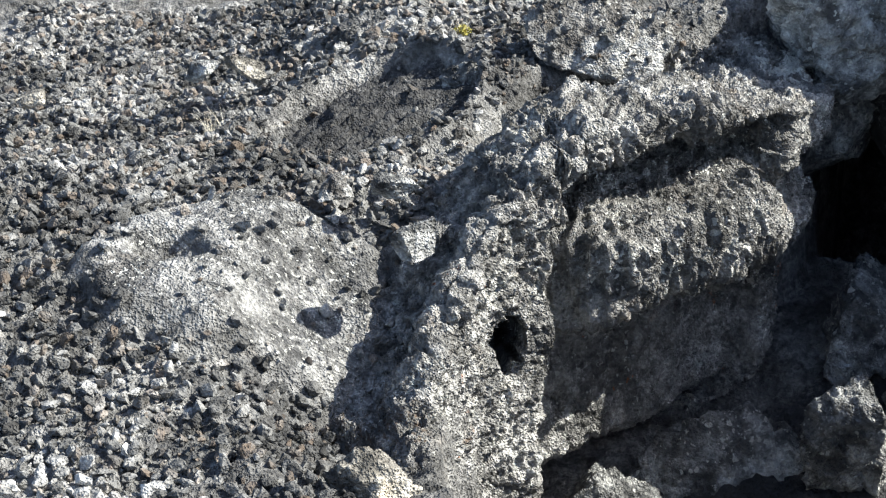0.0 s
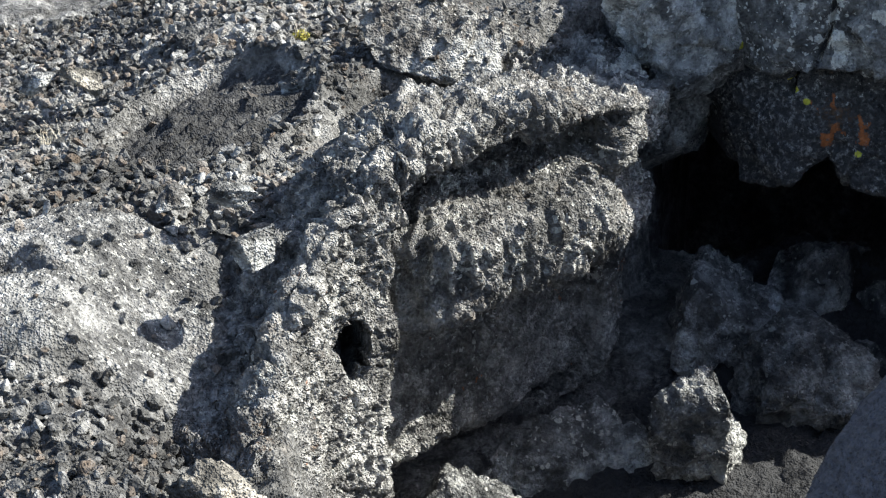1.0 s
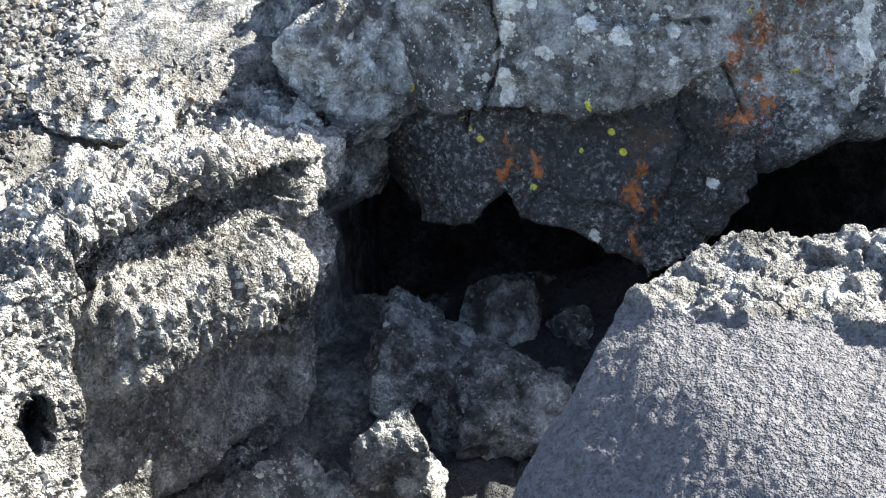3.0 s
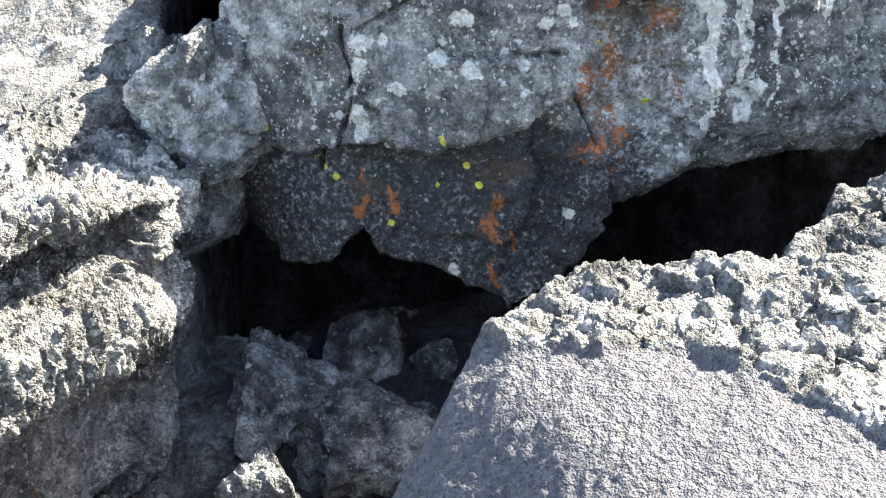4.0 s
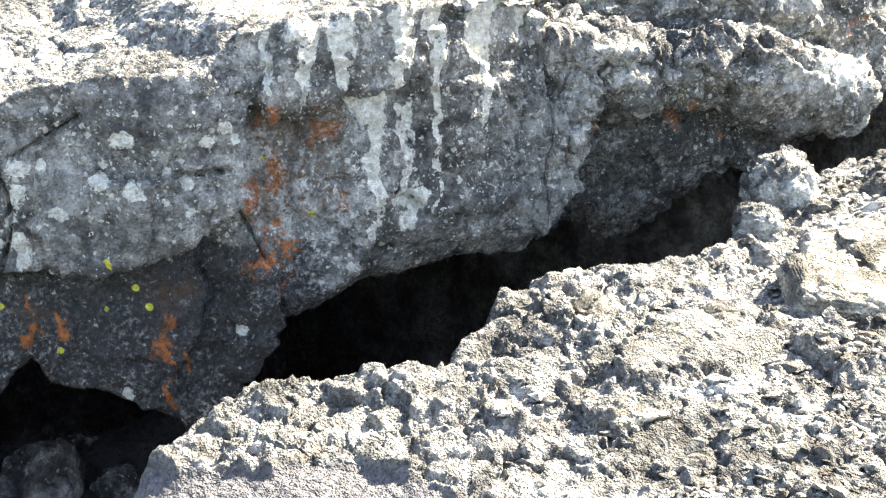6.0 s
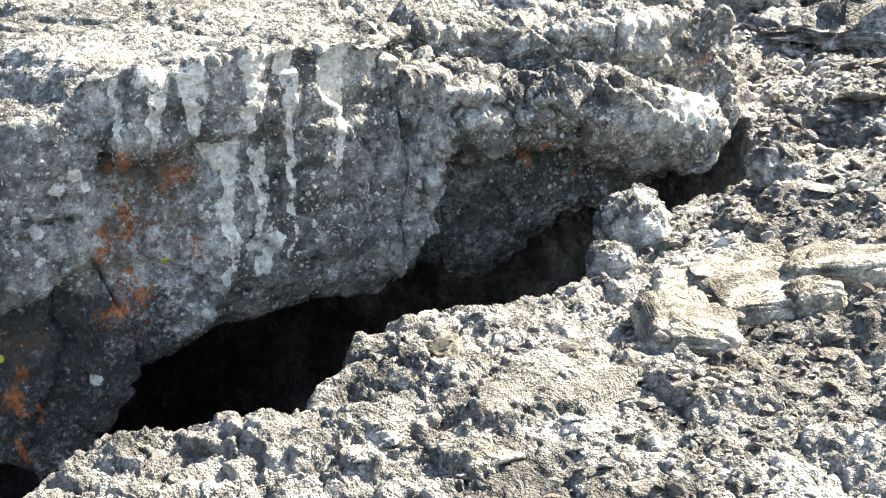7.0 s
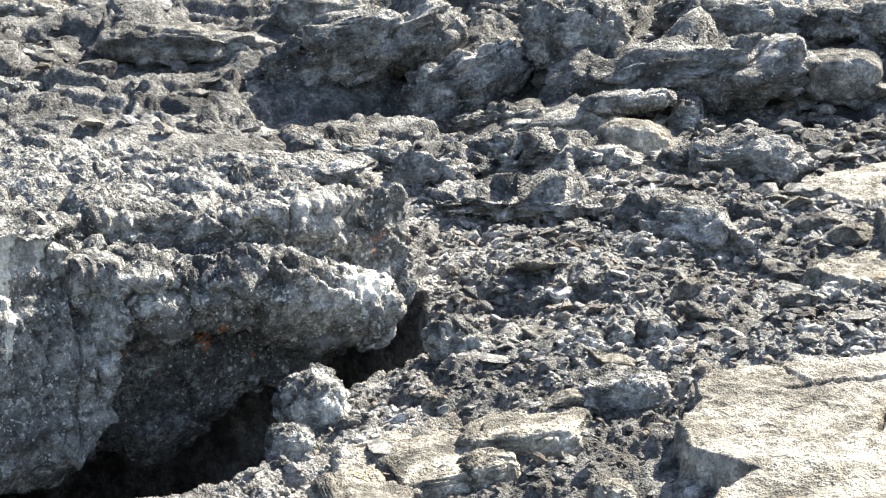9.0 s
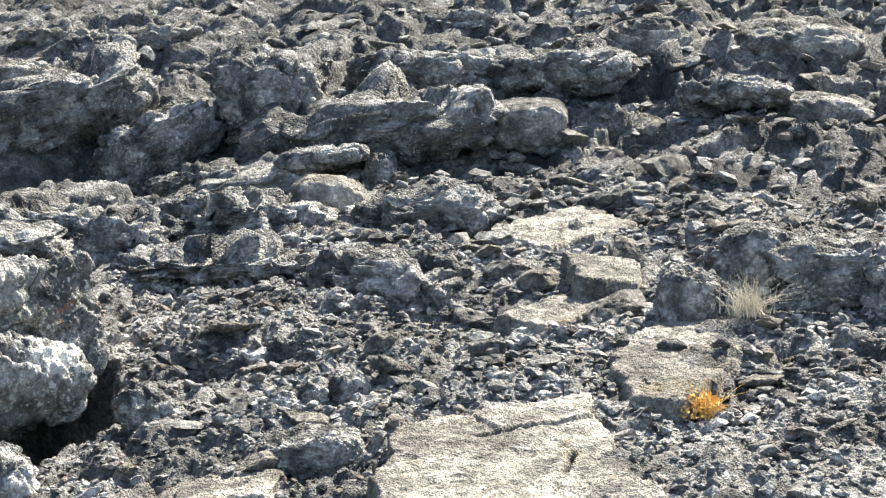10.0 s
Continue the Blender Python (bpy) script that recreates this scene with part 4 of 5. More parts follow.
SLABS = [
    ([(4.24, 2.72), (4.60, 2.90), (4.84, 2.72), (5.06, 2.50), (4.74, 2.24), (4.34, 1.86), (3.90, 1.70), (3.60, 2.05), (3.86, 2.36), (4.02, 2.34), (4.06, 2.58)], 0.075, (0.09, 0.03), 0.16, "large flat buff lava slab with cracks",
     (((4.62, 2.62), (4.90, 2.38)), ((4.70, 2.62), (4.78, 2.78)), ((4.35, 2.20), (4.62, 2.30)), ((4.20, 1.85), (4.35, 2.05)))),
    ([(5.10, 2.18), (5.06, 2.36), (5.45, 2.62), (5.95, 2.66), (6.05, 2.46), (5.55, 2.22)], 0.028, (0.09, 0.02), 0.06, "flat buff lava slab beside a dry grass tuft", ()),
    ([(5.62, 3.02), (5.70, 3.26), (6.15, 3.16), (6.05, 2.86)], 0.03, (0.08, 0.03), 0.10, "flat grey-buff lava slab among rubble", ()),
    ([(6.00, 3.08), (6.30, 3.32), (6.52, 3.08), (6.20, 2.94)], 0.08, (-0.05, 0.20), 0.15, "bright tilted lava slab among rubble", ()),
    ([(3.50, 3.36), (3.66, 3.52), (4.06, 3.46), (4.02, 3.38), (3.66, 3.36)], 0.02, (0.10, 0.04), 0.07, "grey-buff lava plate under another", ()),
    ([(6.55, 3.55), (6.75, 3.95), (7.30, 3.80), (7.05, 3.40)], 0.05, (0.09, 0.04), 0.12, "grey lava slab in the rubble field", ()),
    ([(2.62, 3.02), (2.70, 3.22), (3.02, 3.18), (3.06, 2.98), (2.84, 2.92)], 0.055, (0.0, 0.10), 0.10, "pale reddish crust plate on the near rock", ()),
]


def right_keep(x, y):
    bare = mask_at(np.clip(slab + 0.85 * front + flank, 0, 1), x, y)
    for corners, *_ in SLABS:
        bare = np.maximum(bare, edge_distance(x, y, corners) > -0.02)
    return np.where((mask_at(pit_d, x, y) < -0.03) & (np.hypot(x, y) < 8) & (x > y * (0.75 + 0.35 * ss(6.0, 7.5, np.hypot(x, y)))) & (x > 1.9), (1 - bare) * (0.35 + 0.65 * ss(-0.5, 0.3, fbm(xyz(x, y), 0.5, 2, 141))), 0.0)


x, y, r = spread(1.9, 6.6, 1.4, 5.4, 0.028, 15, 0.008, 0.024, 1.8, lambda x, y: 0.9 * right_keep(x, y))
scatter("lava_rubble", CHIPS, x, y, ground_z(x, y) + 0.12 * r, r, 16, RUBBLE, "small angular grey lava rubble", 0.3)
x, y, r = spread(2.2, 8.6, 1.4, 7.6, 0.085, 17, 0.020, 0.062, 2.4, lambda x, y: 0.42 * right_keep(x, y))
scatter("lava_plates", PLATES, x, y, ground_z(x, y) + 0.08 * r, r, 18, RUBBLE, "broken platy lava crust pieces lying about", 0.18)


x, y, r = spread(2.0, 8.2, 1.4, 7.0, 0.050, 23, 0.014, 0.042, 2.2, lambda x, y: 0.6 * right_keep(x, y))
scatter("lava_stones", CHIPS, x, y, ground_z(x, y) + 0.15 * r, r, 24, RUBBLE, "knobbly grey lava stones strewn over the rubble", 0.35)


def far_keep(x, y):
    r = np.hypot(x, y)
    bare = np.zeros(x.shape)
    for corners, *_ in SLABS:
        bare = np.maximum(bare, edge_distance(x, y, corners) > -0.02)
    return (1 - bare) * ss(1.0, 1.2, x / y) * ss(4.8, 5.6, r) * ss(9.2, 8.2, r) * (0.55 + 0.45 * ss(-0.4, 0.2, fbm(xyz(x, y), 0.6, 2, 142)))


x, y, r = spread(4.4, 9.0, 1.2, 6.2, 0.050, 27, 0.016, 0.046, 2.2, far_keep)
scatter("field_rubble", CHIPS, x, y, ground_z(x, y) + 0.25 * r, r, 28, RUBBLE, "dense grey lava rubble covering the open field", 0.3)

x, y, r = spread(0.2, 1.15, 4.1, 5.2, 0.030, 19, 0.008, 0.024, 1.8, lambda x, y: np.where((y - 4.2 > 1.1 * (x - 0.3)) & (x > 0.25), 0.75, 0.0))
dg = bpy.context.evaluated_depsgraph_get()
top_z = np.array([scene.ray_cast(dg, Vector((a, b, 1.2)), Vector((0, 0, -1)))[1].z for a, b in zip(x, y)])
scatter("cinder_rubble", ANGULAR, x, y, top_z + 0.3 * r, r, 20, GRAVEL, "cinder pebbles lying on the lava block")

x, y, r = spread(1.7, 4.4, 4.25, 6.9, 0.055, 25, 0.010, 0.045, 2.4, lambda x, y: 0.62 * ss(-0.1, 0.5, fbm(xyz(x, y), 0.5, 3, 220) + 0.25))
hits = [scene.ray_cast(dg, Vector((a, b, 2.0)), Vector((0, 0, -1))) for a, b in zip(x, y)]
top_z, up = np.array([h[1].z for h in hits]), np.array([h[2].z for h in hits])
x, y, r, top_z = (v[(up > 0.75) & (top_z > 0.6)] for v in (x, y, r, top_z))
scatter("ledge_rubble", ANGULAR, x, y, top_z + 0.2 * r, r, 26, RUBBLE, "weathered rubble lying on top of the cave ledge", 0.4)

x, y, r = spread(4.5, 11.5, 3.0, 10.5, 0.13, 21, 0.03, 0.10, 2.2, lambda x, y: np.where((np.hypot(x, y) > 7.6) & (x > 0.62 * y), 0.16 + 0.5 * ss(1.2, 1.6, x / y), 0.0))
scatter("far_rubble", PLATES, x, y, ground_z(x, y) + 0.25 * r, r, 22, RUBBLE, "broken clinker strewn over the far flows", 0.25)


# ---- flat slabs of crust ----
def crust_slab(name, corners, z, dip, thick, seed, label, cracks=(), mat=None, step=0.009, raw=1.0):
    """A flat plate with ragged edges; dip: its slopes along x and y; cracks: lines in plan."""
    xs, ys = [c[0] for c in corners], [c[1] for c in corners]
    ax, ay = np.arange(min(xs) - 0.06, max(xs) + 0.06, step), np.arange(min(ys) - 0.06, max(ys) + 0.06, step)
    X, Y = np.meshgrid(ax, ay, indexing="ij")
    p = xyz(X, Y, seed)
    d = edge_distance(X, Y, corners) + raw * (0.03 * fbm(p, 0.18, 4, seed) + 0.012 * ridged(p, 0.06, 2, seed + 2))
    cx, cy = np.mean(xs), np.mean(ys)
    Z = z + dip[0] * (X - cx) + dip[1] * (Y - cy) + 0.018 * fbm(p, 0.35, 3, seed + 4) + 0.007 * ridged(p, 0.07, 3, seed + 6) + 0.003 * fbm(p, 0.02, 2, seed + 8)
    for (x0, y0), (x1, y1) in cracks:
        ex, ey = x1 - x0, y1 - y0
        t = np.clip(((X - x0) * ex + (Y - y0) * ey) / (ex * ex + ey * ey), 0, 1)
        off = np.hypot(X - x0 - t * ex, Y - y0 - t * ey) + 0.02 * np.abs(fbm(p, 0.09, 3, seed + 10))
        Z -= 0.045 * ss(0.020, 0.004, off)
    Z -= thick * ss(0.012, -0.016, d)
    keep = d > -0.03
    f = grid_faces(*X.shape)
    f = f[keep.ravel()[f].all(1)]
    used, inv = np.unique(f, return_inverse=True)
    v = xyz(X, Y, Z).reshape(-1, 3)[used]
    me = mesh_from(name, v, inv.reshape(f.shape), mat or SLAB, True)
    return thing(name, me, label, "slab")


NEAR_CRUST = rock_material("near_crust", (0.16, 0.158, 0.155), (0.34, 0.33, 0.31), warm_amount=0.3, relief=0.016)
for k, (corners, lift, dip, thick, label, cracks) in enumerate(SLABS):
    mx, my = np.mean([c[0] for c in corners]), np.mean([c[1] for c in corners])
    crust_slab("lava_slab", corners, float(land(mx, my)) + lift, dip, thick, 301 + 2 * k, label, cracks, NEAR_CRUST if mx < 3.2 else SLAB)

# ---- rocks of the rubble field, near and far ----
FLOW = rock_material("old_flow", (0.15, 0.152, 0.156), (0.34, 0.336, 0.328), lichen=0.15, warm_amount=0.3, relief=0.02, fine=0.6)
def flow_block(name, seed, place, size, label, turn=(0, 0, 0), mat=None, level=5, box=0.62, rough=0.15, layered=0.06, sink=0.3):
    """A piece of flow crust: a rounded box with flat broken faces and ragged layers. place: in plan; turn: tilt and turn from facing the path."""
    bm = bmesh.new()
    bmesh.ops.create_icosphere(bm, subdivisions=level, radius=1.0)
    v = np.array([p.co[:] for p in bm.verts])
    f = np.array([[p.index for p in q.verts] for q in bm.faces])
    bm.free()
    n = v.copy()
    v = np.sign(v) * np.abs(v) ** box * np.array(size) / 2
    s = max(size)
    at = v + seed * 2.7
    at = at + 0.10 * s * np.stack([fbm(at, 0.35 * s, 2, seed + k) for k in (1, 2, 3)], -1)
    d = rough * s * ((chunks(at, 0.40 * s, seed + 4) - 0.5) + 0.45 * (chunks(at, 0.16 * s, seed + 6) - 0.5) + 0.25 * ridged(at, 0.14 * s, 3, seed + 8))
    v = v + n * d[:, None]
    band = perlin(at[:, 0] * 1.5, at[:, 1] * 1.5, at[:, 2] * 26, seed + 9) + 0.5 * perlin(at[:, 0] * 3, at[:, 1] * 3, at[:, 2] * 60, seed + 10)
    v[:, :2] += n[:, :2] * (layered * s * band)[:, None]
    x, y = place
    z = float(ground_z(x, y)) + (0.5 - sink) * size[2]
    me = mesh_from(name, v, f, mat or FLOW, True)
    return thing(name, me, label, "rock", at=pose(x, y, z, turn[0], turn[1], turn[2] - math.degrees(math.atan2(x, y))))


def ropy_mound(name, seed, place, radius, height, ring, label, mat):
    """A low mound of coiled lava ropes."""
    x0, y0 = place
    r, a = np.meshgrid(np.linspace(0.0, 1.0, 90), np.linspace(0, 2 * math.pi, 160), indexing="ij")
    px, py = radius * r * np.cos(a), 0.8 * radius * r * np.sin(a)
    p = xyz(px, py, 0.0) + seed
    w = fbm(p, 0.4, 3, seed)
    z = height * (1 - r ** 2.2) + 0.020 * np.sin((r * radius + 0.03 * w) * 2 * math.pi / ring + 0.8 * np.sin(a)) + 0.02 * w + 0.006 * ridged(p, 0.08, 3, seed + 2) - 0.16 * ss(0.9, 1.0, r)
    me = mesh_from(name, xyz(px, py, z), grid_faces(*r.shape), mat, True)
    return thing(name, me, label, "rock", at=pose(x0, y0, float(ground_z(x0, y0)) + 0.06, 16, 0, -math.degrees(math.atan2(x0, y0))))


flow_block("rock", 9, (3.38, 3.13), (0.25, 0.30, 0.13), "pale buff angular lava block", (6, 8, 14), mat=SLAB, box=0.36, rough=0.09, layered=0.03, sink=0.42)
flow_block("rock", 10, (3.80, 3.07), (0.15, 0.16, 0.10), "pale angular lava block with a brown broken face", (0, -8, 30), mat=SLAB, box=0.42, rough=0.10, layered=0.03, sink=0.35)
flow_block("lava_slab", 15, (3.76, 3.26), (0.30, 0.40, 0.07), "thin buff lava plate with a broken brown edge", (4, -5, 20), mat=SLAB, box=0.34, rough=0.07, layered=0.04, sink=0.25)
flow_block("lava_slab", 16, (4.06, 3.16), (0.34, 0.30, 0.06), "flat buff lava plate in the rubble", (3, -7, -10), mat=SLAB, box=0.36, rough=0.08, layered=0.04, sink=0.4)
flow_block("boulder", 11, (3.84, 3.84), (0.21, 0.22, 0.25), "pale rounded lava boulder at the cave edge", (6, -14, 20), mat=BOULDER, box=0.8, rough=0.13, layered=0.0, sink=0.50)
flow_block("boulder", 12, (4.08, 3.97), (0.14, 0.14, 0.12), "small pale rounded boulder at the cave edge", (0, 0, 10), mat=SLAB, box=0.7, rough=0.05, layered=0.0, sink=0.15)
flow_block("boulder", 13, (4.44, 3.80), (0.24, 0.16, 0.14), "pointed pale grey boulder at the end of the cave", (0, 30, 10), mat=BOULDER, box=0.95, rough=0.14, layered=0.0, sink=0.25)
flow_block("boulder", 14, (3.58, 3.66), (0.14, 0.14, 0.12), "knobbly grey boulder on the cave edge", (0, 0, 10), mat=BOULDER, box=0.75, rough=0.12, layered=0.0)
flow_block("rock", 17, (3.84, 2.66), (0.12, 0.12, 0.10), "reddish-brown clinker lump in the rubble", (0, 10, 0), mat=SLAB, box=0.7, rough=0.12, layered=0.0, sink=0.15)
flow_block("lava_ledge", 18, (4.42, 3.12), (0.34, 0.24, 0.10), "dark grey ledge of knobbly crust", (0, -4, 0), rough=0.10, layered=0.06)
for k, (bx, by, bw) in enumerate(((4.67, 3.42, 0.10), (4.77, 3.38, 0.09), (4.88, 3.32, 0.12))):
    flow_block("rock", 19 + 3 * k, (bx, by), (bw, bw, 0.8 * bw), "bluish-grey pale lava stone standing in rubble", (0, 15 - 12 * k, 20 * k), mat=BOULDER, level=4, box=0.8, rough=0.18, layered=0.0, sink=0.3)
flow_block("boulder", 40, (7.34, 6.52), (0.66, 0.46, 0.30), "dark flat-faced lava block tilted out of the far flow", (-18, -24, 8))
flow_block("boulder", 41, (7.80, 6.10), (0.56, 0.50, 0.48), "large dark lava block on the far ridge", (8, 10, -10))
flow_block("lava_ridge", 42, (7.16, 7.14), (1.10, 0.60, 0.34), "dark rubbly ridge of old lava", (0, -18, 0))
flow_block("lava_ridge", 44, (7.86, 5.44), (1.15, 0.70, 0.30), "dark rough tongue of layered lava crust", (6, -8, 6), layered=0.09, sink=0.42)
flow_block("boulder", 45, (8.36, 4.76), (0.42, 0.36, 0.26), "smooth bluish-grey pillow of lava", (10, 2, 0), mat=NEAR_CRUST, rough=0.04, layered=0.0)
flow_block("boulder", 46, (8.20, 5.05), (0.30, 0.30, 0.25), "dark cracked pillow of lava", (8, 0, 6), rough=0.07, layered=0.02)
flow_block("lava_ledge", 47, (7.10, 5.68), (0.80, 0.50, 0.15), "long low ledge of pale grey crust", (6, -10, 0), mat=NEAR_CRUST, rough=0.05)
flow_block("lava_ledge", 48, (7.30, 5.32), (0.44, 0.36, 0.10), "overhanging crust ledge above a dark gap", (0, -6, 0), rough=0.06, sink=-1.5)
flow_block("boulder", 43, (7.52, 5.14), (0.16, 0.30, 0.32), "dark block propping up a crust ledge", (0, 8, 0), rough=0.07)
flow_block("boulder", 49, (6.92, 5.00), (0.36, 0.30, 0.24), "pale rounded lava boulder before a dark gap", (0, 8, 0), mat=SLAB, rough=0.04, layered=0.0, box=0.75)
flow_block("lava_slab", 60, (7.56, 7.90), (0.56, 0.44, 0.30), "smooth grey slab of far lava", (-12, 6, 0), mat=NEAR_CRUST, rough=0.05)
flow_block("lava_ridge", 61, (6.76, 8.20), (1.0, 0.50, 0.20), "low pale ridge of far lava", (0, 4, 6), mat=NEAR_CRUST, rough=0.07)
flow_block("lava_ledge", 62, (8.95, 4.90), (0.74, 0.50, 0.18), "dark layered ledge behind a lava pillow", (0, -2, 0), layered=0.08, sink=0.5)
flow_block("lava_ledge", 63, (8.62, 5.62), (0.80, 0.50, 0.16), "dark ledge of thin broken plates", (0, 3, 8), layered=0.09)
ropy_mound("ropy_mound", 64, (9.62, 4.68), 0.36, 0.12, 0.075, "coiled ropy lava mound in the far field", NEAR_CRUST)
flow_block("lava_dome", 65, (9.14, 3.97), (0.58, 0.46, 0.24), "smooth grey lava dome in the field", (0, -4, 0), mat=NEAR_CRUST, rough=0.05, layered=0.0, box=0.8)
flow_block("lava_dome", 66, (9.90, 3.92), (0.80, 0.60, 0.26), "broad cracked lava dome in the far field", (8, 4, 0), mat=NEAR_CRUST, rough=0.07, layered=0.0, box=0.85, sink=0.45)
flow_block("lava_dome", 67, (9.26, 3.46), (0.54, 0.44, 0.22), "cracked grey lava dome beside another", (0, 6, 0), mat=NEAR_CRUST, rough=0.06, layered=0.0, box=0.8)
flow_block("lava_ledge", 68, (8.86, 3.78), (0.54, 0.34, 0.12), "crust plate roofing a dark hollow", (0, 2, 0), sink=-0.7, layered=0.05)
flow_block("boulder", 54, (5.98, 2.62), (0.22, 0.22, 0.26), "dark rounded clinker boulder", (0, 0, 0), rough=0.08, layered=0.0, box=0.75)
flow_block("lava_ridge", 55, (6.30, 2.52), (0.32, 0.28, 0.28), "dark ragged ridge of clinker", (0, -10, 0), rough=0.14)
flow_block("lava_ridge", 56, (6.38, 2.22), (0.50, 0.34, 0.26), "dark ragged ridge of clinker behind a grass tuft", (0, -6, 0), rough=0.14)
flow_block("lava_ridge", 69, (6.36, 1.92), (0.36, 0.30, 0.24), "dark ragged clinker with a bluish face", (0, 8, 0), rough=0.12)
flow_block("lava_ledge", 70, (6.40, 5.16), (0.90, 0.40, 0.14), "low crust ledge across the rubble", (0, -2, 4), layered=0.08)
flow_block("lava_ledge", 71, (6.90, 4.42), (0.70, 0.34, 0.16), "thin broken crust ledge in the rubble", (0, 0, -4), layered=0.08)
flow_block("boulder", 72, (3.56, 6.10), (0.50, 0.34, 0.30), "brownish grey lava hump behind the ledge", (0, -8, 0), mat=NEAR_CRUST, rough=0.07, box=0.8)
flow_block("boulder", 73, (4.36, 5.90), (0.34, 0.30, 0.26), "dark craggy lava block behind the ledge", (0, 5, 0), rough=0.14)
flow_block("lava_ridge", 74, (5.30, 5.74), (0.80, 0.40, 0.12), "dark layered crust ridge behind the ledge", (0, 2, 0), rough=0.08)
rng = np.random.RandomState(47)
for k in range(22):
    ang, dist = radians(rng.uniform(30, 62)), rng.uniform(6.6, 12.0)
    wide = rng.uniform(0.35, 0.9)
    flow_block("lava_ledge", 500 + 11 * k, (dist * math.sin(ang), dist * math.cos(ang)), (wide, 0.5 * wide, rng.uniform(0.08, 0.16)), "low broken ledge of old grey lava crust", (rng.normal(0, 5), rng.normal(0, 5), rng.normal(0, 14)),
               mat=NEAR_CRUST if k % 3 == 0 else FLOW, layered=0.07, sink=0.5, level=5)
boulder("boulder", 57, (5.20, 1.55, 0.36), (0.50, 0.40, 0.34), (0, 0, 0), "grey ropy lava hump", mat=FLOW, rough=0.04, cuts=4)
boulder("boulder", 58, (4.90, 1.40, 0.30), (0.40, 0.36, 0.26), (0, 0, 0), "grey lava hump at the edge of gravel", mat=FLOW, rough=0.04, cuts=4)
boulder("rock", 62, (5.16, 3.80, 0.44), (0.16, 0.12, 0.14), (0, 20, 10), "bluish-grey lava stone lying in rubble", mat=FLOW, level=5)
boulder("rock", 63, (2.46, 2.82, 0.20), (0.20, 0.12, 0.08), (0, 0, -10), "lava stone with a reddish broken face", mat=SLAB, level=5)
boulder("rock", 64, (2.34, 3.06, 0.20), (0.24, 0.18, 0.13), (0, 20, -10), "grey crust fragment leaning on the rock edge", level=5)
boulder("boulder", 71, (-0.04, 5.26, 0.12), (0.46, 0.36, 0.30), (0, 0, 20), "dark shaded lava block behind the dish of crust", mat=FLOW)
boulder("rock", 72, (-0.05, 2.93, -0.12), (0.16, 0.13, 0.14), (0, 0, 20), "pale ropy lava stub at the edge of the pit", mat=SLAB)
boulder("rock", 65, (-1.06, 4.86, 0.03), (0.10, 0.08, 0.07), (0, 0, 0), "buff rounded stone on the gravel", mat=SLAB, level=4)
boulder("rock", 66, (-0.44, 4.98, 0.10), (0.13, 0.09, 0.08), (0, 20, 0), "pale angular stone on the gravel", mat=SLAB, level=4)
boulder("rock", 67, (-0.58, 4.95, 0.09), (0.14, 0.09, 0.07), (0, -10, 20), "grey angular stone on the gravel", level=4)
boulder("rock", 68, (0.04, 3.60, 0.12), (0.11, 0.09, 0.09), (0, 0, 20), "grey clinker lump in the shade", level=4)
boulder("rock", 69, (0.00, 3.86, 0.15), (0.13, 0.09, 0.08), (0, 0, 40), "grey clinker lump on the bank", level=4)
boulder("rock", 70, (-0.13, 3.88, 0.13), (0.12, 0.08, 0.07), (0, 0, 70), "grey crust piece on the bank", level=4)

rng = np.random.RandomState(31)
SHAPES = [boulder_mesh("rock", 80 + k, (1.0, rng.uniform(0.6, 0.95), rng.uniform(0.26, 0.55)), (SLAB, NEAR_CRUST, BOULDER)[k % 3], 4, cuts=11, depth=(0.4, 0.75)) for k in range(9)]
placed = 0
while placed < 230:
    ang, dist = radians(rng.uniform(28, 72)), rng.uniform(4.2, 11.5)
    px, py = dist * math.sin(ang), dist * math.cos(ang)
    d = float(edge_distance(np.array(px), np.array(py), PIT))
    over_roof = px < 4.6 and py > 4.0
    if d > -0.12 or over_roof or (dist > 7 and ang < radians(50) and rng.rand() < 0.8) or (3.5 < px < 5.2 and 1.6 < py < 3.0):
        continue
    size = rng.uniform(0.06, 0.17) * (0.8 + 0.06 * dist) * (1.6 if rng.rand() < 0.12 else 1)
    m = pose(px, py, float(ground_z(px, py)) + 0.10 * size, rng.normal(0, 14), rng.normal(0, 14), rng.uniform(0, 360)) @ Matrix.Scale(size, 4)
    ob = new("rock", SHAPES[placed % 9])
    ob.matrix_world = m
    tagged(ob, "angular lava rock lying in the rubble field" if placed % 3 else "pale buff lava rock lying in the rubble field", "rock", "rocks of the rubble field")
    placed += 1


# ---- dry plants ----
def plain(name, color, rough=0.8):
    m, t, b = nodes_of(name)
    co = t.nodes.new("ShaderNodeTexCoord").outputs["Object"]
    col = mix_rgb(t, noise_tex(t, co, 40, 3), tuple(c * 0.7 for c in color), tuple(min(1, c * 1.25) for c in color))
    t.links.new(col, b.inputs["Base Color"])
    b.inputs["Roughness"].default_value = rough
    return m


STRAW = plain("dry_straw", (0.64, 0.59, 0.48))
AMBER = plain("amber_leaf", (0.84, 0.52, 0.17))
MOSS = plain("yellow_moss", (0.40, 0.36, 0.08))


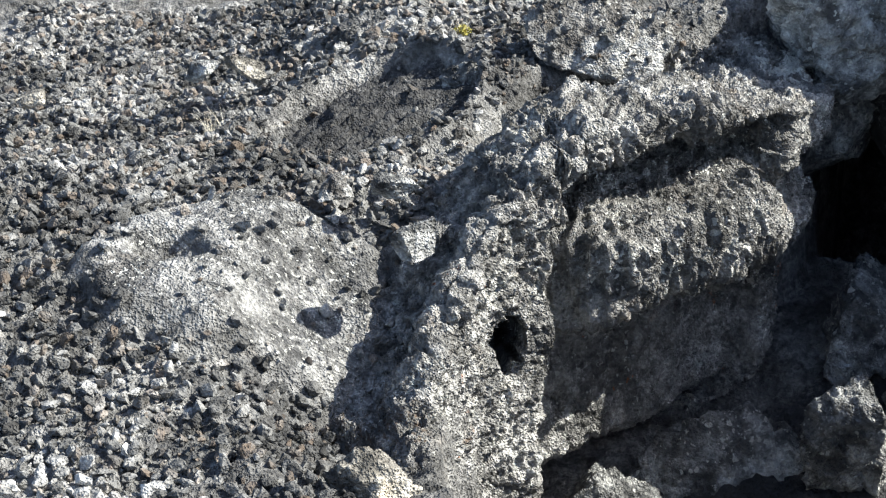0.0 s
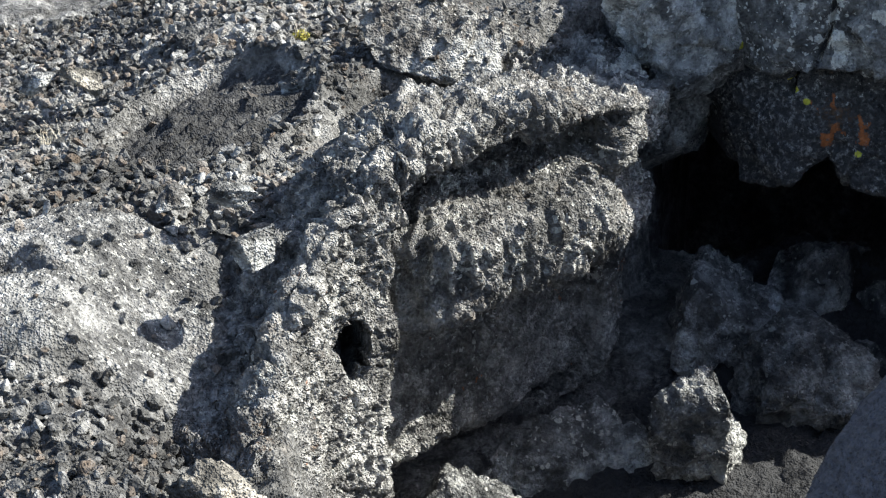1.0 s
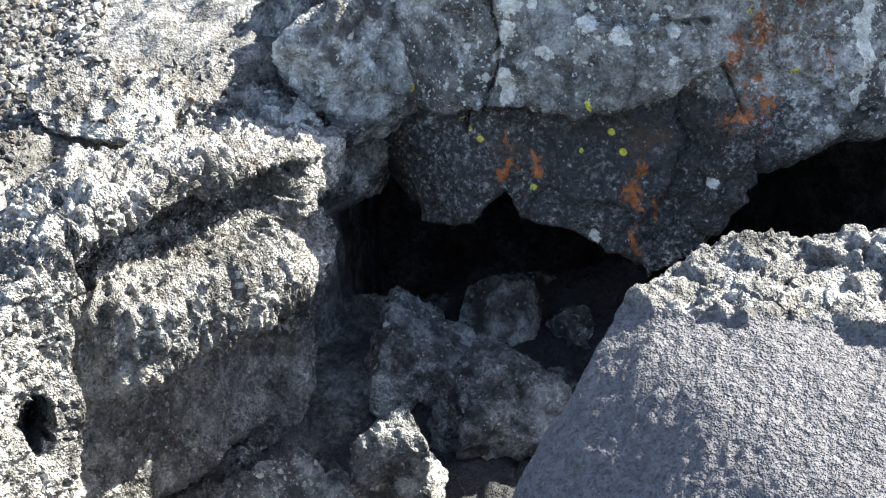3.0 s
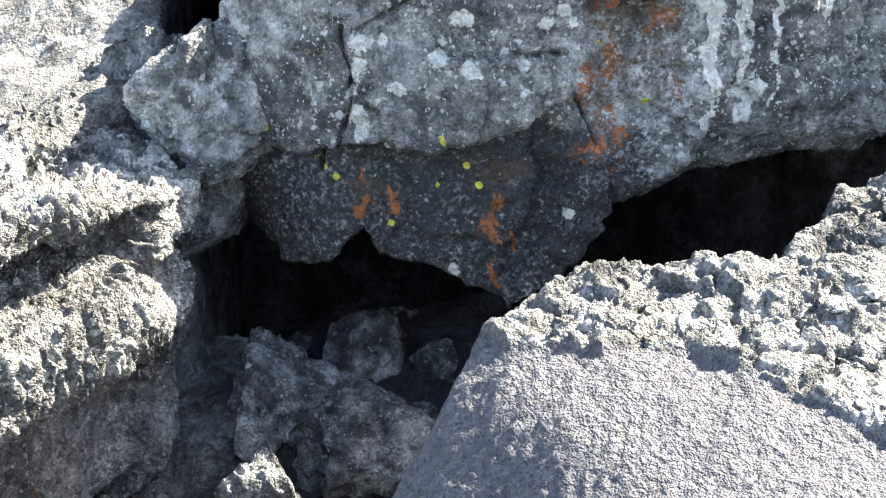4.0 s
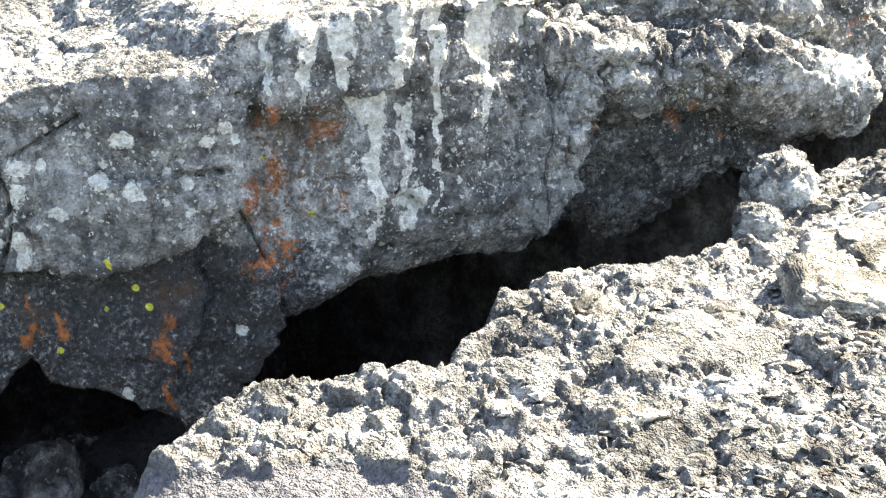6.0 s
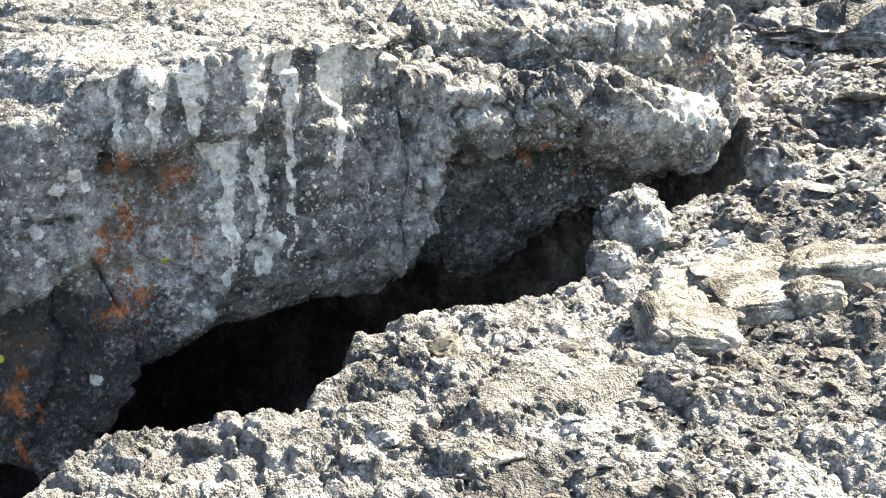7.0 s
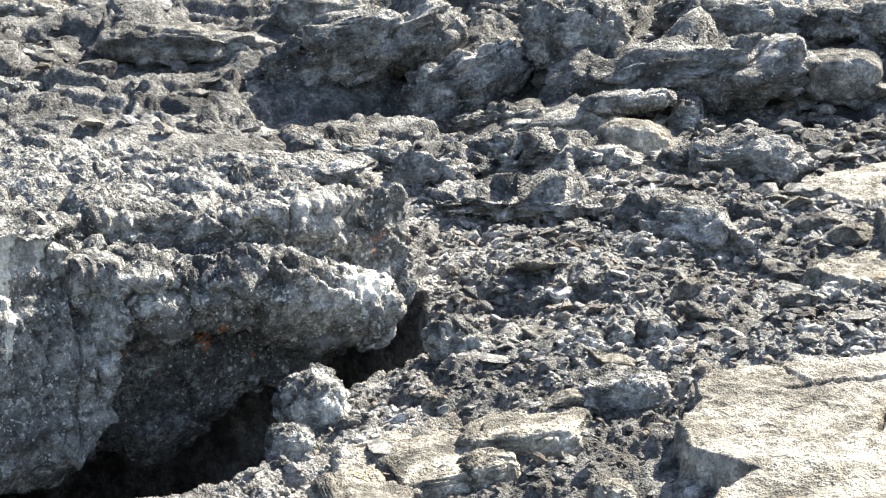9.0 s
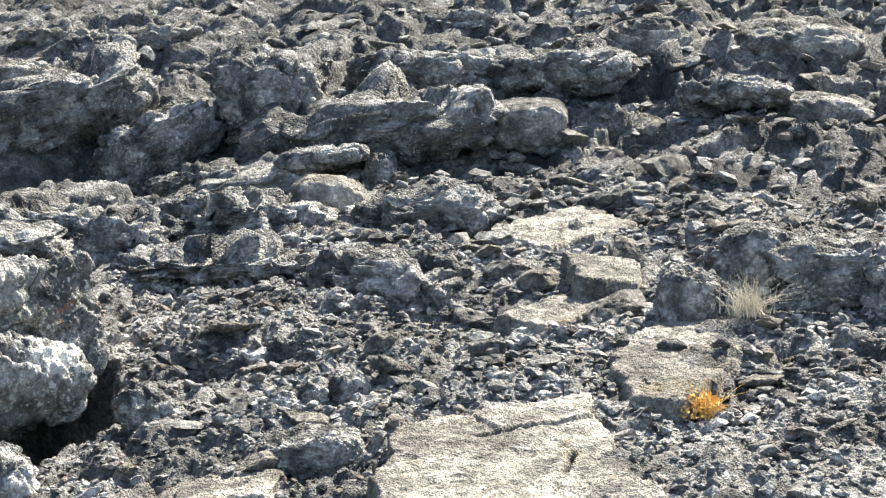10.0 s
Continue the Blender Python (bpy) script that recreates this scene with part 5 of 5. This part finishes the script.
def blades(count, height, spreading, width, seed):
    """Bent, tapering grass blades round the origin."""
    rng = np.random.RandomState(seed)
    v, f = [], []
    for _ in range(count):
        az, lean = rng.uniform(0, 6.283), rng.normal(0, spreading)
        h, w = height * rng.uniform(0.45, 1.0), width * rng.uniform(0.6, 1.2)
        ox, oy = rng.normal(0, 0.18 * height, 2)
        sx, sy = -math.sin(az) * w, math.cos(az) * w
        base = len(v)
        for k in range(4):
            t = k / 3
            bend = lean * t * t + 0.3 * lean * t
            x, y, z, s = ox + math.cos(az) * bend * h, oy + math.sin(az) * bend * h, h * t * (1 - 0.25 * abs(lean) * t), 1 - 0.9 * t
            v += [(x - sx * s, y - sy * s, z), (x + sx * s, y + sy * s, z)]
        f += [(base + 2 * k, base + 2 * k + 1, base + 2 * k + 3, base + 2 * k + 2) for k in range(3)]
    return np.array(v), np.array(f)


def plant(name, place, label, category, pieces):
    top = new(name)
    top.matrix_world = pose(*place)
    tagged(top, label, category)
    for part_name, (v, f), mat in pieces:
        ob = new(part_name, mesh_from(part_name, v, f, mat, True))
        ob.parent = top
    return top


def leaves(count, radius, size, seed):
    rng = np.random.RandomState(seed)
    v, f = [], []
    for _ in range(count):
        c = rng.normal(size=3)
        c = c / np.linalg.norm(c) * radius * rng.uniform(0.4, 1.0) * np.array([1, 1, 0.8])
        c[2] = abs(c[2]) + 0.2 * radius
        a, b = rng.normal(size=3), rng.normal(size=3)
        a, b = a / np.linalg.norm(a) * size, b / np.linalg.norm(b) * size * 0.6
        n = len(v)
        v += [c - a, c + b, c + a, c - b]
        f.append((n, n + 1, n + 2, n + 3))
    return np.array(v), np.array(f)


def rest(x, y, dz=0.0):
    return (x, y, float(ground_z(x, y)) + dz)


plant("grass_tuft", rest(5.92, 2.36), "dry straw-coloured grass tuft beside dark lava", "grass", [("blade_clump", blades(150, 0.17, 1.0, 0.0018, 1), STRAW), ("stems", blades(40, 0.21, 0.8, 0.0014, 2), STRAW)])
plant("small_plant", rest(5.14, 2.16, 0.0), "small orange-yellow dry plant growing by a slab", "plant", [("stems", blades(70, 0.16, 0.5, 0.002, 3), AMBER), ("leaves", leaves(700, 0.085, 0.009, 4), AMBER)])
plant("small_plant", rest(0.20, 5.12, 0.02), "small yellow-green plant among cinders", "plant", [("stems", blades(24, 0.07, 0.6, 0.002, 5), STRAW), ("leaves", leaves(160, 0.035, 0.006, 6), MOSS)])
plant("grass_tuft", rest(-0.50, 4.62), "thin dry grass on the gravel", "grass", [("blade_clump", blades(50, 0.10, 0.9, 0.0014, 7), STRAW), ("stems", blades(10, 0.14, 0.8, 0.001, 8), STRAW)])
plant("grass_tuft", rest(4.57, 6.84), "low yellowish dry grass in the lava field", "grass", [("blade_clump", blades(90, 0.12, 0.9, 0.003, 9), STRAW), ("stems", blades(20, 0.15, 0.8, 0.002, 10), STRAW)])
edge = scene.ray_cast(bpy.context.evaluated_depsgraph_get(), Vector((2.46, 4.52, 2.0)), Vector((0, 0, -1)))[1]
plant("grass_tuft", (2.46, 4.52, edge.z - 0.01), "short dry grass on the rim of the ledge", "grass", [("blade_clump", blades(40, 0.08, 0.7, 0.0016, 11), STRAW), ("stems", blades(10, 0.10, 0.6, 0.0012, 12), STRAW)])
